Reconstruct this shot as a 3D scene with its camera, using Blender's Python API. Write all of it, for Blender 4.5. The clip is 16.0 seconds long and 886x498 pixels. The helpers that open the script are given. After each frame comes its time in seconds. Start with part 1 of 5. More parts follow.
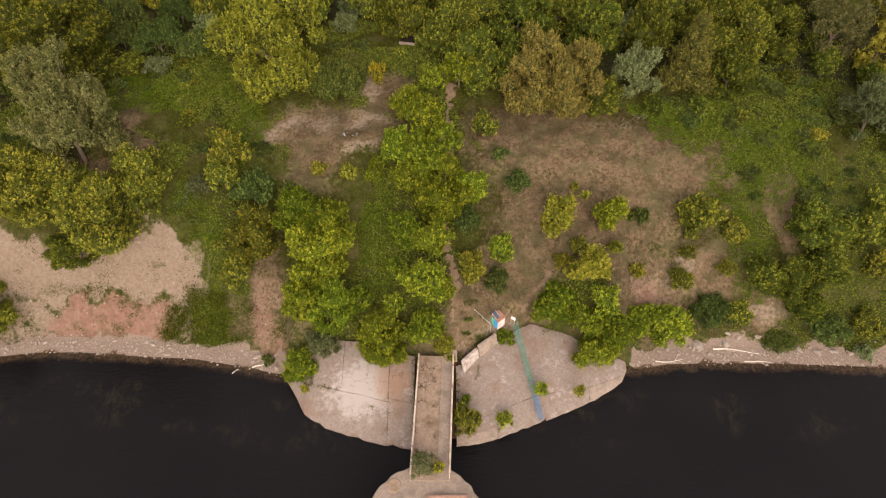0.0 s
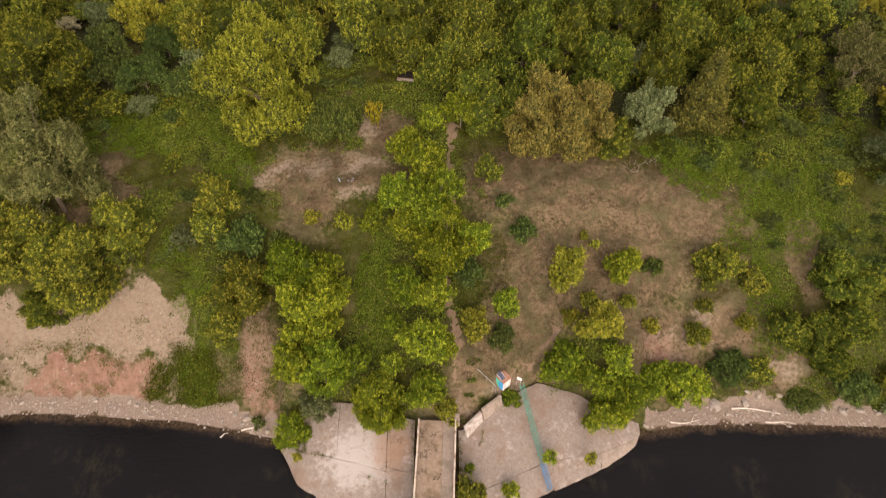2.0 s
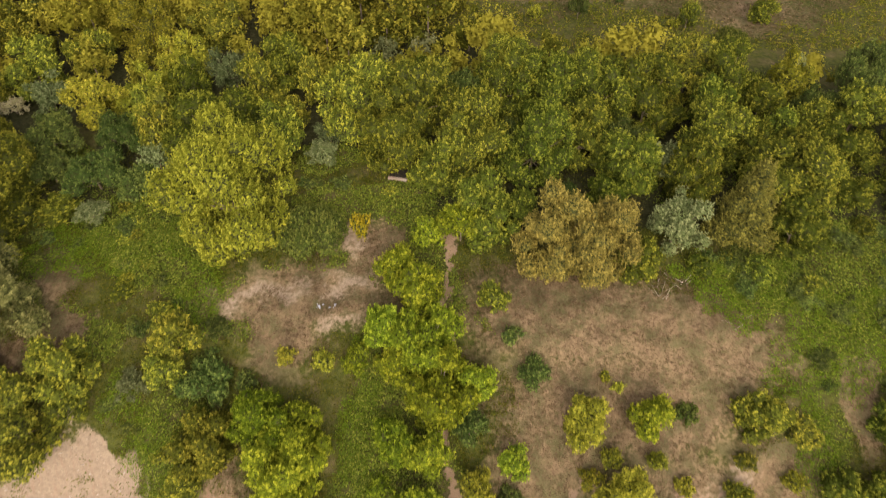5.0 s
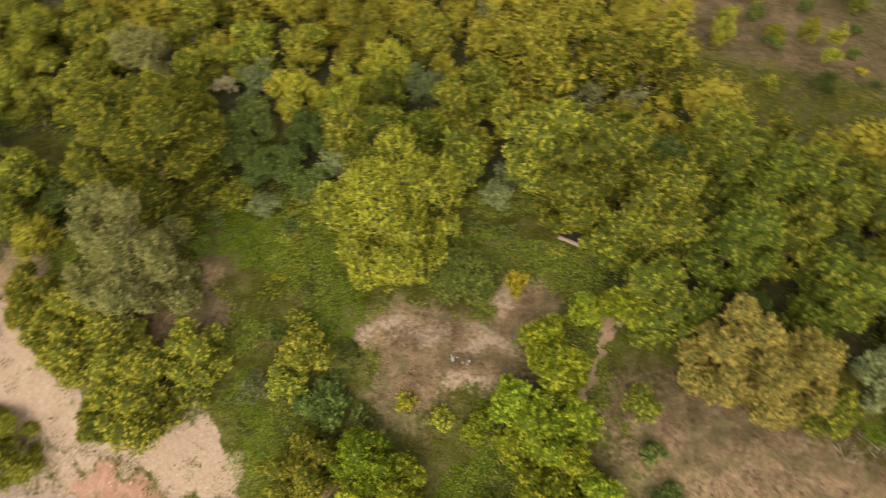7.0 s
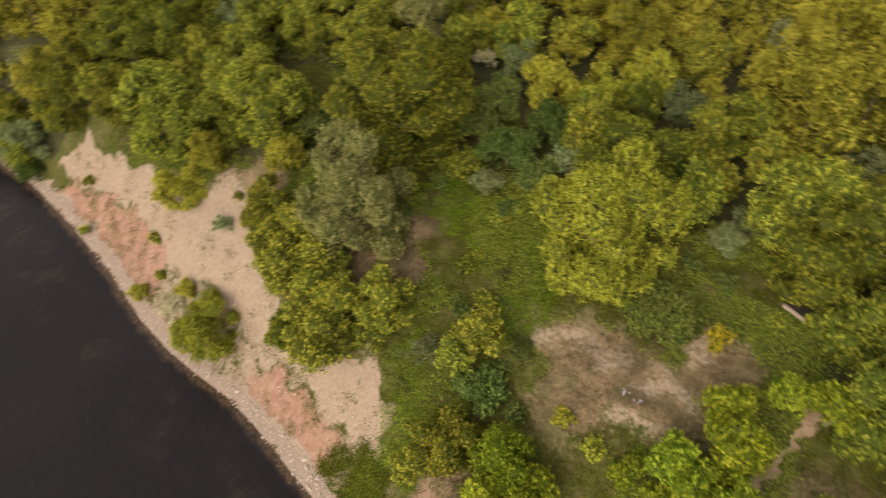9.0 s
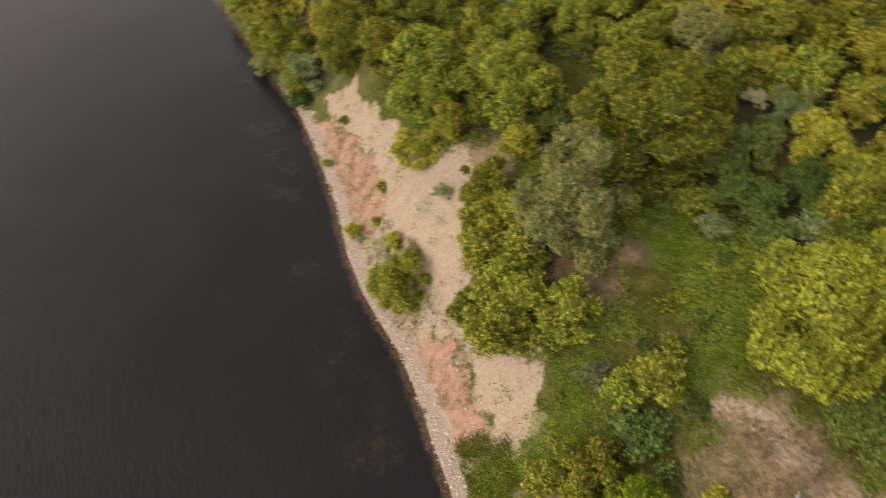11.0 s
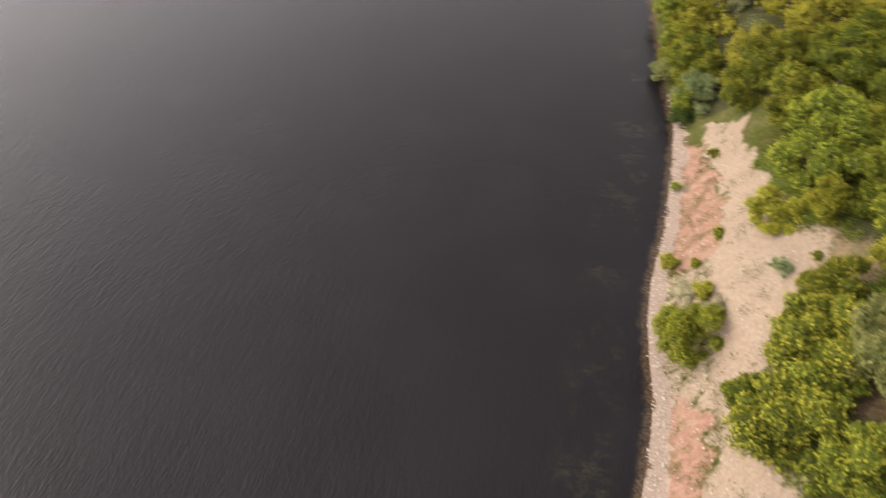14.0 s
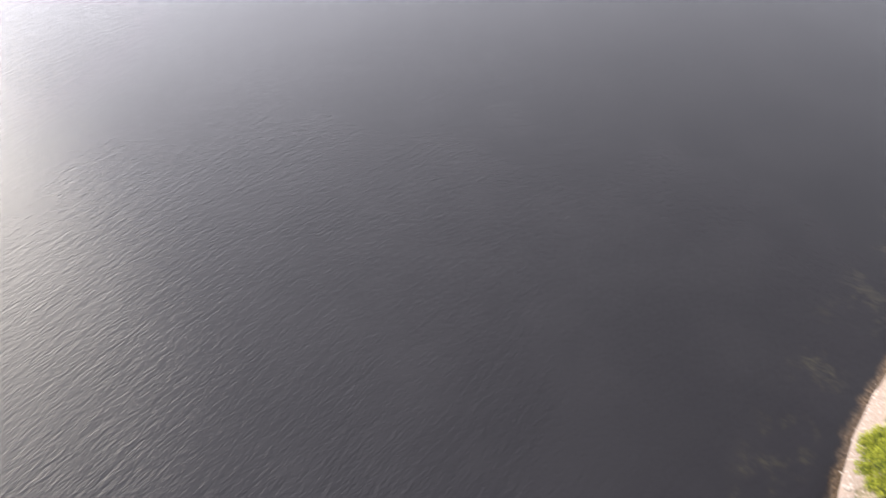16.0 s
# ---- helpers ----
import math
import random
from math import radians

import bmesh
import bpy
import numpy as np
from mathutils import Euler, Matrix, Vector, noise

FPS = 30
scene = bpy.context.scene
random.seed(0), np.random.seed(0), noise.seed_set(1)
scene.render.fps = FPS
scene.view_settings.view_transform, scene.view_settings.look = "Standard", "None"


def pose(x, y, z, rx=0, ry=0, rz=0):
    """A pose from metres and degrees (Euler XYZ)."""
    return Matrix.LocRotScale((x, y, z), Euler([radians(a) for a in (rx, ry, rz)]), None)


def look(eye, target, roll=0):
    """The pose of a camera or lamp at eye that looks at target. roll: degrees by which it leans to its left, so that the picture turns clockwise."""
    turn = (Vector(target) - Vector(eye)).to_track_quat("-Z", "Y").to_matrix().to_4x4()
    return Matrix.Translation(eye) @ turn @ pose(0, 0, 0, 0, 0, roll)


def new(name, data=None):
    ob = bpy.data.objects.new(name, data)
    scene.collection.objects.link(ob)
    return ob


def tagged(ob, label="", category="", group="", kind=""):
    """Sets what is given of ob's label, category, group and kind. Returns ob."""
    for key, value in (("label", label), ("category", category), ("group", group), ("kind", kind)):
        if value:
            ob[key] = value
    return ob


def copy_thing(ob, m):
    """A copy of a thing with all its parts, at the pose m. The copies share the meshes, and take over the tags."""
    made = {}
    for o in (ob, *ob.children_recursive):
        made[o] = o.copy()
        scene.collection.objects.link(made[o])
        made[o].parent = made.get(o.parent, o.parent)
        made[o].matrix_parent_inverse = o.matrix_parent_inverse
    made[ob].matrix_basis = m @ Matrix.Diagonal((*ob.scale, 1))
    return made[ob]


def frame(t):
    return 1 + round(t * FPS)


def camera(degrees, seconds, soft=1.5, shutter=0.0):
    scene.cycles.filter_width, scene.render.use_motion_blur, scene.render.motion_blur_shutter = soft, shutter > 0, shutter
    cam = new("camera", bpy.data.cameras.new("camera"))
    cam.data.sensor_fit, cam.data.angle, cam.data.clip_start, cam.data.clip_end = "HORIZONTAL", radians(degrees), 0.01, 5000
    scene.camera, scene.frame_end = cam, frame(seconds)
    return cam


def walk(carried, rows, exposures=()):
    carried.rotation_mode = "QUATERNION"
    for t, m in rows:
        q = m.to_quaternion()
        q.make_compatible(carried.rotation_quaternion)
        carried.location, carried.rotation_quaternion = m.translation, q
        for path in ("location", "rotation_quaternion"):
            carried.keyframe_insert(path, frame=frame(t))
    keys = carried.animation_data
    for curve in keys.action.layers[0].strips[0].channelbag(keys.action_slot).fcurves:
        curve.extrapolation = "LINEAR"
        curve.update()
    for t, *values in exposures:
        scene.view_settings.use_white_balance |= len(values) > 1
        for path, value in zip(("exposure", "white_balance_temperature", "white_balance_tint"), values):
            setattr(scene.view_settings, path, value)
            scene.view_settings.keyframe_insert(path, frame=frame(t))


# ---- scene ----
cam = camera(65.4, 16.0, soft=1.1, shutter=0.9)
# seconds, place in metres, turn in degrees about the three axes
ROWS = [
    (0, 0, 0, 92.7, 43.5, -0, 0),
    (0.5, -0.04, 1.867, 92.679, 43.49, 0.042, -0.015),
    (1, -0.04, 4.366, 92.915, 43.46, 0.091, -0.052),
    (1.5, -0.09, 7.224, 93.193, 43.52, 0.111, -0.074),
    (2, -0.11, 10.508, 93.532, 43.51, 0.139, -0.103),
    (2.5, -0.105, 14.073, 93.792, 43.54, 0.159, -0.124),
    (3, -0.075, 17.921, 94.045, 43.55, 0.173, -0.139),
    (3.5, -0.08, 21.977, 94.303, 43.54, 0.187, -0.168),
    (4, -0.005, 26.258, 94.594, 43.5, 0, 0.01),
    (4.5, 0.15, 30.659, 94.905, 43.5, 0, 0.01),
    (5, 0.264, 34.928, 95.19, 43.5, 0, 0.02),
    (5.4, 0.245, 38.081, 95.364, 43.5, 0, 1.25),
    (5.7, 0.124, 40.208, 95.447, 43.5, 0, 3.65),
    (6, -0.115, 42.072, 95.478, 43.695, 0.138, 7.185),
    (6.5, -0.495, 44.187, 95.479, 43.689, 0.087, 13.222),
    (7, -0.755, 45.185, 95.096, 43.908, 0.076, 19.289),
    (7.5, -1.115, 45.683, 94.701, 43.899, 0.003, 25.305),
    (8, -1.28, 45.917, 94.295, 43.847, -0.019, 31.341),
    (8.5, -1.41, 46.102, 93.933, 43.774, -0.023, 37.387),
    (9, -1.69, 46.346, 93.785, 43.545, -0.001, 43.409),
    (9.6, -1.739, 46.458, 93.719, 43.519, 0.011, 50.664),
    (10.2, -1.788, 46.571, 93.652, 43.494, 0.023, 57.919),
    (10.9, -1.846, 46.703, 93.574, 43.465, 0.037, 66.383),
    (11.5, -1.895, 46.816, 93.508, 43.439, 0.049, 73.638),
    (12, -1.86, 46.902, 93.555, 43.462, 0.043, 79.734),
    (12.5, -1.81, 47.044, 93.565, 43.512, 0.043, 85.859),
    (13, -1.81, 47.187, 93.647, 43.466, 0.064, 91.993),
    (13.5, -1.85, 47.236, 93.741, 43.4, 0.023, 98.088),
    (14, -1.885, 47.393, 93.807, 43.407, 0.116, 104.213),
    (14.5, -1.975, 47.374, 93.9, 43.326, 0.085, 110.266),
    (15, -1.84, 47.748, 93.971, 43.704, 0.196, 116.503),
    (15.5, -1.735, 47.804, 94.239, 43.704, 0.223, 122.65),
    (16, -1.735, 47.804, 94.239, 43.705, 0.25, 128.797),
]
EXPOSURES = [(0.0, 1.15, 7550, 16.5), (3.5, 1.36, 7600, 14), (6.0, 1.7, 7800, 10), (9.0, 1.49, 7700, 10), (11.5, 1.54, 7350, 10), (12.5, 1.65, 7300, 10.5), (14.5, 2.01, 6850, 11), (16.0, 2.59, 6250, 9)]
walk(cam, [(t, pose(x, y, z, rx, ry, rz)) for t, x, y, z, rx, ry, rz in ROWS], EXPOSURES)

# ---- sky, sun ----
SUN_AZIMUTH, SUN_HEIGHT, GLOW = radians(172.0), radians(30.0), 3.7
world = bpy.data.worlds.new("hazy_evening_sky")
scene.world = world
world.use_nodes = True
wn, wl = world.node_tree.nodes, world.node_tree.links
sky = wn.new("ShaderNodeTexSky")
sky.sky_type, sky.sun_disc = "NISHITA", False
sky.sun_elevation, sky.sun_rotation = SUN_HEIGHT, SUN_AZIMUTH
sky.air_density, sky.dust_density, sky.ozone_density, sky.altitude = 1.6, 9.0, 0.8, 100.0
haze = wn.new("ShaderNodeHueSaturation")
haze.inputs["Saturation"].default_value = 0.62
wl.new(sky.outputs["Color"], haze.inputs["Color"])
# a thin overcast veil: brighter overhead and in a wide glow round the hidden sun
toward = Vector((math.sin(SUN_AZIMUTH) * math.cos(SUN_HEIGHT), math.cos(SUN_AZIMUTH) * math.cos(SUN_HEIGHT), math.sin(SUN_HEIGHT)))
veil = wn.new("ShaderNodeMix")
veil.data_type = "RGBA"
veil.inputs[0].default_value = 0.85
up, height = wn.new("ShaderNodeTexCoord"), wn.new("ShaderNodeSeparateXYZ")
wl.new(up.outputs["Generated"], height.inputs["Vector"])
aim = wn.new("ShaderNodeVectorMath")
aim.operation, aim.inputs[1].default_value = "DOT_PRODUCT", toward
wl.new(up.outputs["Generated"], aim.inputs[0])
glow, square, rise, both, tone = wn.new("ShaderNodeMapRange"), wn.new("ShaderNodeMath"), wn.new("ShaderNodeMapRange"), wn.new("ShaderNodeMath"), wn.new("ShaderNodeMix")
for node, value, rows in ((glow, aim.outputs["Value"], (0.0, 1.0, 0.0, 1.0)), (rise, height.outputs["Z"], (0.0, 1.0, 1.5, 0.54))):
    wl.new(value, node.inputs["Value"])
    for key, number in zip(("From Min", "From Max", "To Min", "To Max"), rows):
        node.inputs[key].default_value = number
square.operation = "MULTIPLY"
wl.new(glow.outputs["Result"], square.inputs[0])
wl.new(glow.outputs["Result"], square.inputs[1])
spread_glow = wn.new("ShaderNodeMath")
spread_glow.operation, spread_glow.inputs[1].default_value, spread_glow.inputs[2].default_value = "MULTIPLY_ADD", GLOW, 1.0
wl.new(square.outputs[0], spread_glow.inputs[0])
both.operation = "MULTIPLY"
wl.new(spread_glow.outputs[0], both.inputs[0])
wl.new(rise.outputs["Result"], both.inputs[1])
tone.data_type, tone.blend_type = "RGBA", "MULTIPLY"
tone.inputs[0].default_value, tone.inputs[6].default_value = 1.0, (3.0, 2.9, 3.15, 1.0)
wl.new(both.outputs[0], tone.inputs[7])
wl.new(tone.outputs[2], veil.inputs[7])
wl.new(haze.outputs["Color"], veil.inputs[6])
wl.new(veil.outputs[2], wn["Background"].inputs["Color"])
wn["Background"].inputs["Strength"].default_value = 0.122

sun = new("sun", bpy.data.lights.new("sun", "SUN"))
sun.data.energy, sun.data.angle, sun.data.color = 0.9, radians(40.0), (1.0, 0.88, 0.72)
sun.matrix_world = look(toward * 300, (0, 0, 0))


# ---- materials ----
class Nodes:
    """A short way to write node trees."""

    def __init__(self, name):
        self.mat = bpy.data.materials.new(name)
        self.mat.use_nodes = True
        self.n, self.l = self.mat.node_tree.nodes, self.mat.node_tree.links
        self.bsdf, self.out = self.n["Principled BSDF"], self.n["Material Output"]

    def put(self, socket, value):
        if isinstance(value, bpy.types.NodeSocket):
            self.l.new(value, socket)
        elif value is not None:
            socket.default_value = value

    def noise(self, scale, detail=4.0, rough=0.6, where=None, stretch=None):
        t = self.n.new("ShaderNodeTexNoise")
        t.inputs["Scale"].default_value, t.inputs["Detail"].default_value, t.inputs["Roughness"].default_value = scale, detail, rough
        src = where or self.n.new("ShaderNodeNewGeometry").outputs["Position"]
        if stretch:
            m = self.n.new("ShaderNodeMapping")
            m.inputs["Scale"].default_value, m.inputs["Rotation"].default_value = stretch[:3], (0, 0, radians(stretch[3]))
            self.l.new(src, m.inputs["Vector"])
            src = m.outputs["Vector"]
        self.l.new(src, t.inputs["Vector"])
        return t.outputs["Fac"]

    def ramp(self, fac, lo, hi, a=0.0, b=1.0):
        m = self.n.new("ShaderNodeMapRange")
        m.interpolation_type = "SMOOTHSTEP"
        self.put(m.inputs["Value"], fac)
        for key, v in (("From Min", lo), ("From Max", hi), ("To Min", a), ("To Max", b)):
            m.inputs[key].default_value = v
        return m.outputs["Result"]

    def maths(self, op, a, b):
        m = self.n.new("ShaderNodeMath")
        m.operation = op
        self.put(m.inputs[0], a)
        self.put(m.inputs[1], b)
        return m.outputs[0]

    def mix(self, fac, a, b, blend="MIX"):
        m = self.n.new("ShaderNodeMix")
        m.data_type, m.blend_type = "RGBA", blend
        self.put(m.inputs[0], fac)
        self.put(m.inputs[6], (*a, 1) if isinstance(a, tuple) else a)
        self.put(m.inputs[7], (*b, 1) if isinstance(b, tuple) else b)
        return m.outputs[2]

    def bump(self, height, strength, distance):
        b = self.n.new("ShaderNodeBump")
        b.inputs["Strength"].default_value, b.inputs["Distance"].default_value = strength, distance
        self.l.new(height, b.inputs["Height"])
        self.l.new(b.outputs["Normal"], self.bsdf.inputs["Normal"])

    def done(self, color, rough=0.9, metal=0.0, spec=0.2):
        self.put(self.bsdf.inputs["Base Color"], (*color, 1) if isinstance(color, tuple) else color)
        self.put(self.bsdf.inputs["Roughness"], rough)
        self.bsdf.inputs["Metallic"].default_value = metal
        self.bsdf.inputs["Specular IOR Level"].default_value = spec
        return self.mat


def surface(name, dark, light, scale=3.0, rough=0.85, metal=0.0, relief=0.02, stain=None, stain_scale=0.3, bloom=None):
    """A worn solid surface: grain between two colours, broad stains, fine relief."""
    s = Nodes(name)
    fine = s.noise(scale, 6.0, 0.65)
    col = s.mix(s.ramp(fine, 0.3, 0.7), dark, light)
    if stain:
        col = s.mix(s.ramp(s.noise(stain_scale, 5.0, 0.6), 0.48, 0.66, 0.0, 0.75), col, stain)
    if bloom:
        col = s.mix(s.ramp(s.maths("MULTIPLY", s.noise(0.28, 4.0), s.noise(1.5, 6.0, 0.75)), 0.28, 0.38, 0.0, 0.5), col, bloom)
        col = s.mix(s.ramp(s.noise(0.9, 8.0, 0.75), 0.6, 0.74, 0.0, 0.6), col, tuple(v * 0.45 for v in dark))
    s.bump(fine, 0.5, relief)
    return s.done(col, rough, metal)


def foliage(name, dark, light, tip, through_light=0.16):
    """Leaves: colour by leaf and by plant, some light shining through."""
    s = Nodes(name)
    leaf = s.n.new("ShaderNodeNewGeometry").outputs["Random Per Island"]
    plant = s.n.new("ShaderNodeObjectInfo").outputs["Random"]
    tip_tone = s.n.new("ShaderNodeAttribute")
    tip_tone.attribute_name = "tip_tone"
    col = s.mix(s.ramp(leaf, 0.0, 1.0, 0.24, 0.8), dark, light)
    # tip colour: yellower new growth that also paints the lit tops of clumps
    col = s.mix(s.ramp(tip_tone.outputs["Fac"], 0.2, 0.85, 0.0, 0.82), col, tip)
    shade = s.n.new("ShaderNodeHueSaturation")
    s.put(shade.inputs["Hue"], s.ramp(plant, 0.0, 1.0, 0.488, 0.516))
    s.put(shade.inputs["Value"], s.ramp(s.maths("FRACT", s.maths("MULTIPLY", plant, 7.31), 0.0), 0.0, 1.0, 0.74, 1.26))
    s.put(shade.inputs["Color"], col)
    front, back, both = s.n.new("ShaderNodeBsdfDiffuse"), s.n.new("ShaderNodeBsdfTranslucent"), s.n.new("ShaderNodeMixShader")
    s.l.new(shade.outputs["Color"], front.inputs["Color"])
    s.l.new(shade.outputs["Color"], back.inputs["Color"])
    both.inputs[0].default_value = through_light
    s.l.new(front.outputs[0], both.inputs[1])
    s.l.new(back.outputs[0], both.inputs[2])
    s.l.new(both.outputs[0], s.out.inputs["Surface"])
    return s.mat


DRYTWIG = foliage("dry_twigs", (0.2, 0.175, 0.115), (0.32, 0.28, 0.19), (0.24, 0.225, 0.115), 0.25)
LEAF = {
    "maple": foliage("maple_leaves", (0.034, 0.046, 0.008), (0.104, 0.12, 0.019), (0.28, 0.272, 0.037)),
    # maple again, darkened: deep shade of the eastern trees put into the colour
    "green": foliage("shade_darkened_maple_leaves", (0.024, 0.037, 0.007), (0.074, 0.094, 0.015), (0.205, 0.213, 0.03)),
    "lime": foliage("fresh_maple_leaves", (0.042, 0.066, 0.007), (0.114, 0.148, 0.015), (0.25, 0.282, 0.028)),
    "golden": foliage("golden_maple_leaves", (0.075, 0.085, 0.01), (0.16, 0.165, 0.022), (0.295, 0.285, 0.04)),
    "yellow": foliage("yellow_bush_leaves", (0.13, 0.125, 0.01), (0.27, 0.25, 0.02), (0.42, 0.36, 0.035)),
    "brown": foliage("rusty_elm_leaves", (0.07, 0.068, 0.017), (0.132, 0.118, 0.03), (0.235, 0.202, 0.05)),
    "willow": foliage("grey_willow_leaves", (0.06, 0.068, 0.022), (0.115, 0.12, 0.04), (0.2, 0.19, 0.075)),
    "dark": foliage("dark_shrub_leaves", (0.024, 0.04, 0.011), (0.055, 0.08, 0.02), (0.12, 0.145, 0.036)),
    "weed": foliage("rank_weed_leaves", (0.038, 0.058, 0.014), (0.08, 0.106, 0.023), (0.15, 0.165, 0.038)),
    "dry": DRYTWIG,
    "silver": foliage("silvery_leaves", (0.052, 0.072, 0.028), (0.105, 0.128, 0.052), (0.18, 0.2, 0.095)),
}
# near-black crown cores: the shade between leaf clumps, put into their colour
CORE_SHADE = surface("dark_core_shade", (0.024, 0.03, 0.008), (0.046, 0.054, 0.014), 2.5, 0.95)
BARK = surface("bark", (0.07, 0.055, 0.04), (0.16, 0.13, 0.1), 6.0, 0.95, relief=0.03)


def apron_concrete():
    """Grey-pink cast concrete: lime bloom and rust over the middle of the west apron, spots, hair cracks, dirt."""
    s = Nodes("weathered_concrete")
    place = s.n.new("ShaderNodeNewGeometry").outputs["Position"]
    fine, broad = s.noise(2.6, 7.0, 0.7), s.noise(0.32, 6.0, 0.65)
    col = s.mix(s.ramp(fine, 0.3, 0.7), (0.175, 0.143, 0.122), (0.258, 0.217, 0.187))
    col = s.mix(s.ramp(broad, 0.46, 0.64, 0.0, 0.7), col, (0.185, 0.128, 0.095))
    for middle, reach, colour, most in (((-12.2, 56.5, 1.8), 6.5, (0.4, 0.375, 0.355), 0.75), ((-7.3, 57.5, 2.0), 4.6, (0.255, 0.16, 0.11), 0.7)):
        far = s.n.new("ShaderNodeVectorMath")
        far.operation, far.inputs[1].default_value = "DISTANCE", middle
        s.l.new(place, far.inputs[0])
        ragged = s.maths("ADD", s.maths("DIVIDE", far.outputs["Value"], reach), s.maths("MULTIPLY", s.maths("SUBTRACT", s.noise(0.9, 7.0, 0.75), 0.5), 1.9))
        col = s.mix(s.ramp(ragged, 0.35, 0.95, most, 0.0), col, colour)
    col = s.mix(s.ramp(s.maths("MULTIPLY", s.noise(0.28, 4.0), s.noise(1.5, 6.0, 0.75)), 0.28, 0.38, 0.0, 0.45), col, (0.4, 0.365, 0.34))
    col = s.mix(s.ramp(s.noise(0.9, 8.0, 0.75), 0.6, 0.74, 0.0, 0.55), col, (0.1, 0.08, 0.062))
    col = s.mix(s.ramp(s.noise(5.0, 5.0, 0.8), 0.62, 0.74, 0.0, 0.5), col, (0.13, 0.105, 0.085))
    crack, warp = s.n.new("ShaderNodeTexVoronoi"), s.n.new("ShaderNodeVectorMath")
    crack.feature, crack.inputs["Scale"].default_value = "DISTANCE_TO_EDGE", 0.16
    bend = s.n.new("ShaderNodeTexNoise")
    bend.inputs["Scale"].default_value, bend.inputs["Detail"].default_value = 0.6, 6.0
    s.l.new(place, bend.inputs["Vector"])
    warp.operation, warp.inputs[1].default_value = "MULTIPLY_ADD", (3.0, 3.0, 3.0)
    s.l.new(bend.outputs["Color"], warp.inputs[0])
    s.l.new(place, warp.inputs[2])
    s.l.new(warp.outputs["Vector"], crack.inputs["Vector"])
    col = s.mix(s.maths("MULTIPLY", s.ramp(crack.outputs["Distance"], 0.002, 0.007, 0.42, 0.0), s.ramp(broad, 0.42, 0.58)), col, (0.06, 0.05, 0.035))
    s.bump(fine, 0.5, 0.03)
    return s.done(col, 0.95)


CONCRETE = apron_concrete()
RIM = surface("pale_concrete_rim", (0.227, 0.181, 0.147), (0.302, 0.248, 0.206), 2.6, 0.95, relief=0.03, stain=(0.17, 0.14, 0.11), stain_scale=0.5)
DECK = surface("dirty_bridge_concrete", (0.225, 0.167, 0.122), (0.306, 0.234, 0.176), 2.5, 0.95, relief=0.03, stain=(0.17, 0.12, 0.075), stain_scale=0.5, bloom=(0.38, 0.31, 0.25))
WHITEWASH = surface("peeling_whitewash", (0.26, 0.215, 0.19), (0.48, 0.445, 0.41), 1.6, 0.9, stain=(0.24, 0.18, 0.15), stain_scale=0.7)
BRICK = surface("old_red_brick", (0.25, 0.15, 0.115), (0.35, 0.22, 0.17), 4.0, 0.95)
ROCK = surface("pale_limestone", (0.19, 0.16, 0.135), (0.34, 0.3, 0.26), 1.8, 0.9, relief=0.05, stain=(0.3, 0.25, 0.19), stain_scale=0.8)
DRIFT = surface("bleached_driftwood", (0.42, 0.37, 0.31), (0.66, 0.6, 0.53), 5.0, 0.85)
RUST = surface("painted_rail_steel", (0.45, 0.37, 0.3), (0.62, 0.54, 0.45), 3.0, 0.7, stain=(0.16, 0.08, 0.05), stain_scale=0.8)
GREEN_PAINT = surface("green_stair_paint", (0.055, 0.2, 0.15), (0.095, 0.28, 0.21), 3.0, 0.5, stain=(0.1, 0.16, 0.12), stain_scale=0.8)
BLUE_PAINT = surface("blue_stair_paint", (0.05, 0.17, 0.34), (0.09, 0.25, 0.45), 3.0, 0.5, stain=(0.1, 0.16, 0.22), stain_scale=0.8)
HUT_BLUE = surface("blue_hut_panel", (0.04, 0.25, 0.5), (0.07, 0.34, 0.62), 1.5, 0.5)
HUT_GREEN = surface("green_hut_panel", (0.05, 0.38, 0.27), (0.1, 0.5, 0.36), 1.5, 0.5)
HUT_PINK = surface("pale_pink_hut_panel", (0.52, 0.37, 0.35), (0.64, 0.5, 0.48), 1.5, 0.5)
HUT_WHITE = surface("white_hut_panel", (0.5, 0.49, 0.47), (0.64, 0.63, 0.61), 1.5, 0.5)
HUT_ROOF = surface("rusty_roof_sheet", (0.24, 0.12, 0.08), (0.36, 0.2, 0.14), 2.5, 0.7)
SOLAR = surface("dark_solar_glass", (0.05, 0.055, 0.08), (0.09, 0.1, 0.14), 6.0, 0.15)
GALV = surface("dull_grey_metal", (0.4, 0.42, 0.43), (0.56, 0.58, 0.58), 4.0, 0.5, 0.6)
# near black, so that the dug-out's shade lies in the colour
PIT_SHADE = surface("dark_pit_shade", (0.015, 0.012, 0.01), (0.03, 0.025, 0.02), 3.0, 1.0)
LITTER = surface("faded_plastic_litter", (0.2, 0.23, 0.3), (0.34, 0.37, 0.44), 6.0, 0.6)
DEADWOOD = surface("grey_dead_branches", (0.2, 0.17, 0.14), (0.32, 0.28, 0.24), 6.0, 0.9)
STRAW = foliage("dry_grass_blades", (0.084, 0.06, 0.035), (0.175, 0.126, 0.08), (0.105, 0.087, 0.036), 0.25)
WEED = foliage("nettle_leaves", (0.041, 0.069, 0.0115), (0.097, 0.133, 0.02), (0.176, 0.196, 0.036), 0.25)
GRASS = foliage("green_grass_blades", (0.041, 0.055, 0.007), (0.086, 0.103, 0.0125), (0.166, 0.148, 0.03), 0.25)

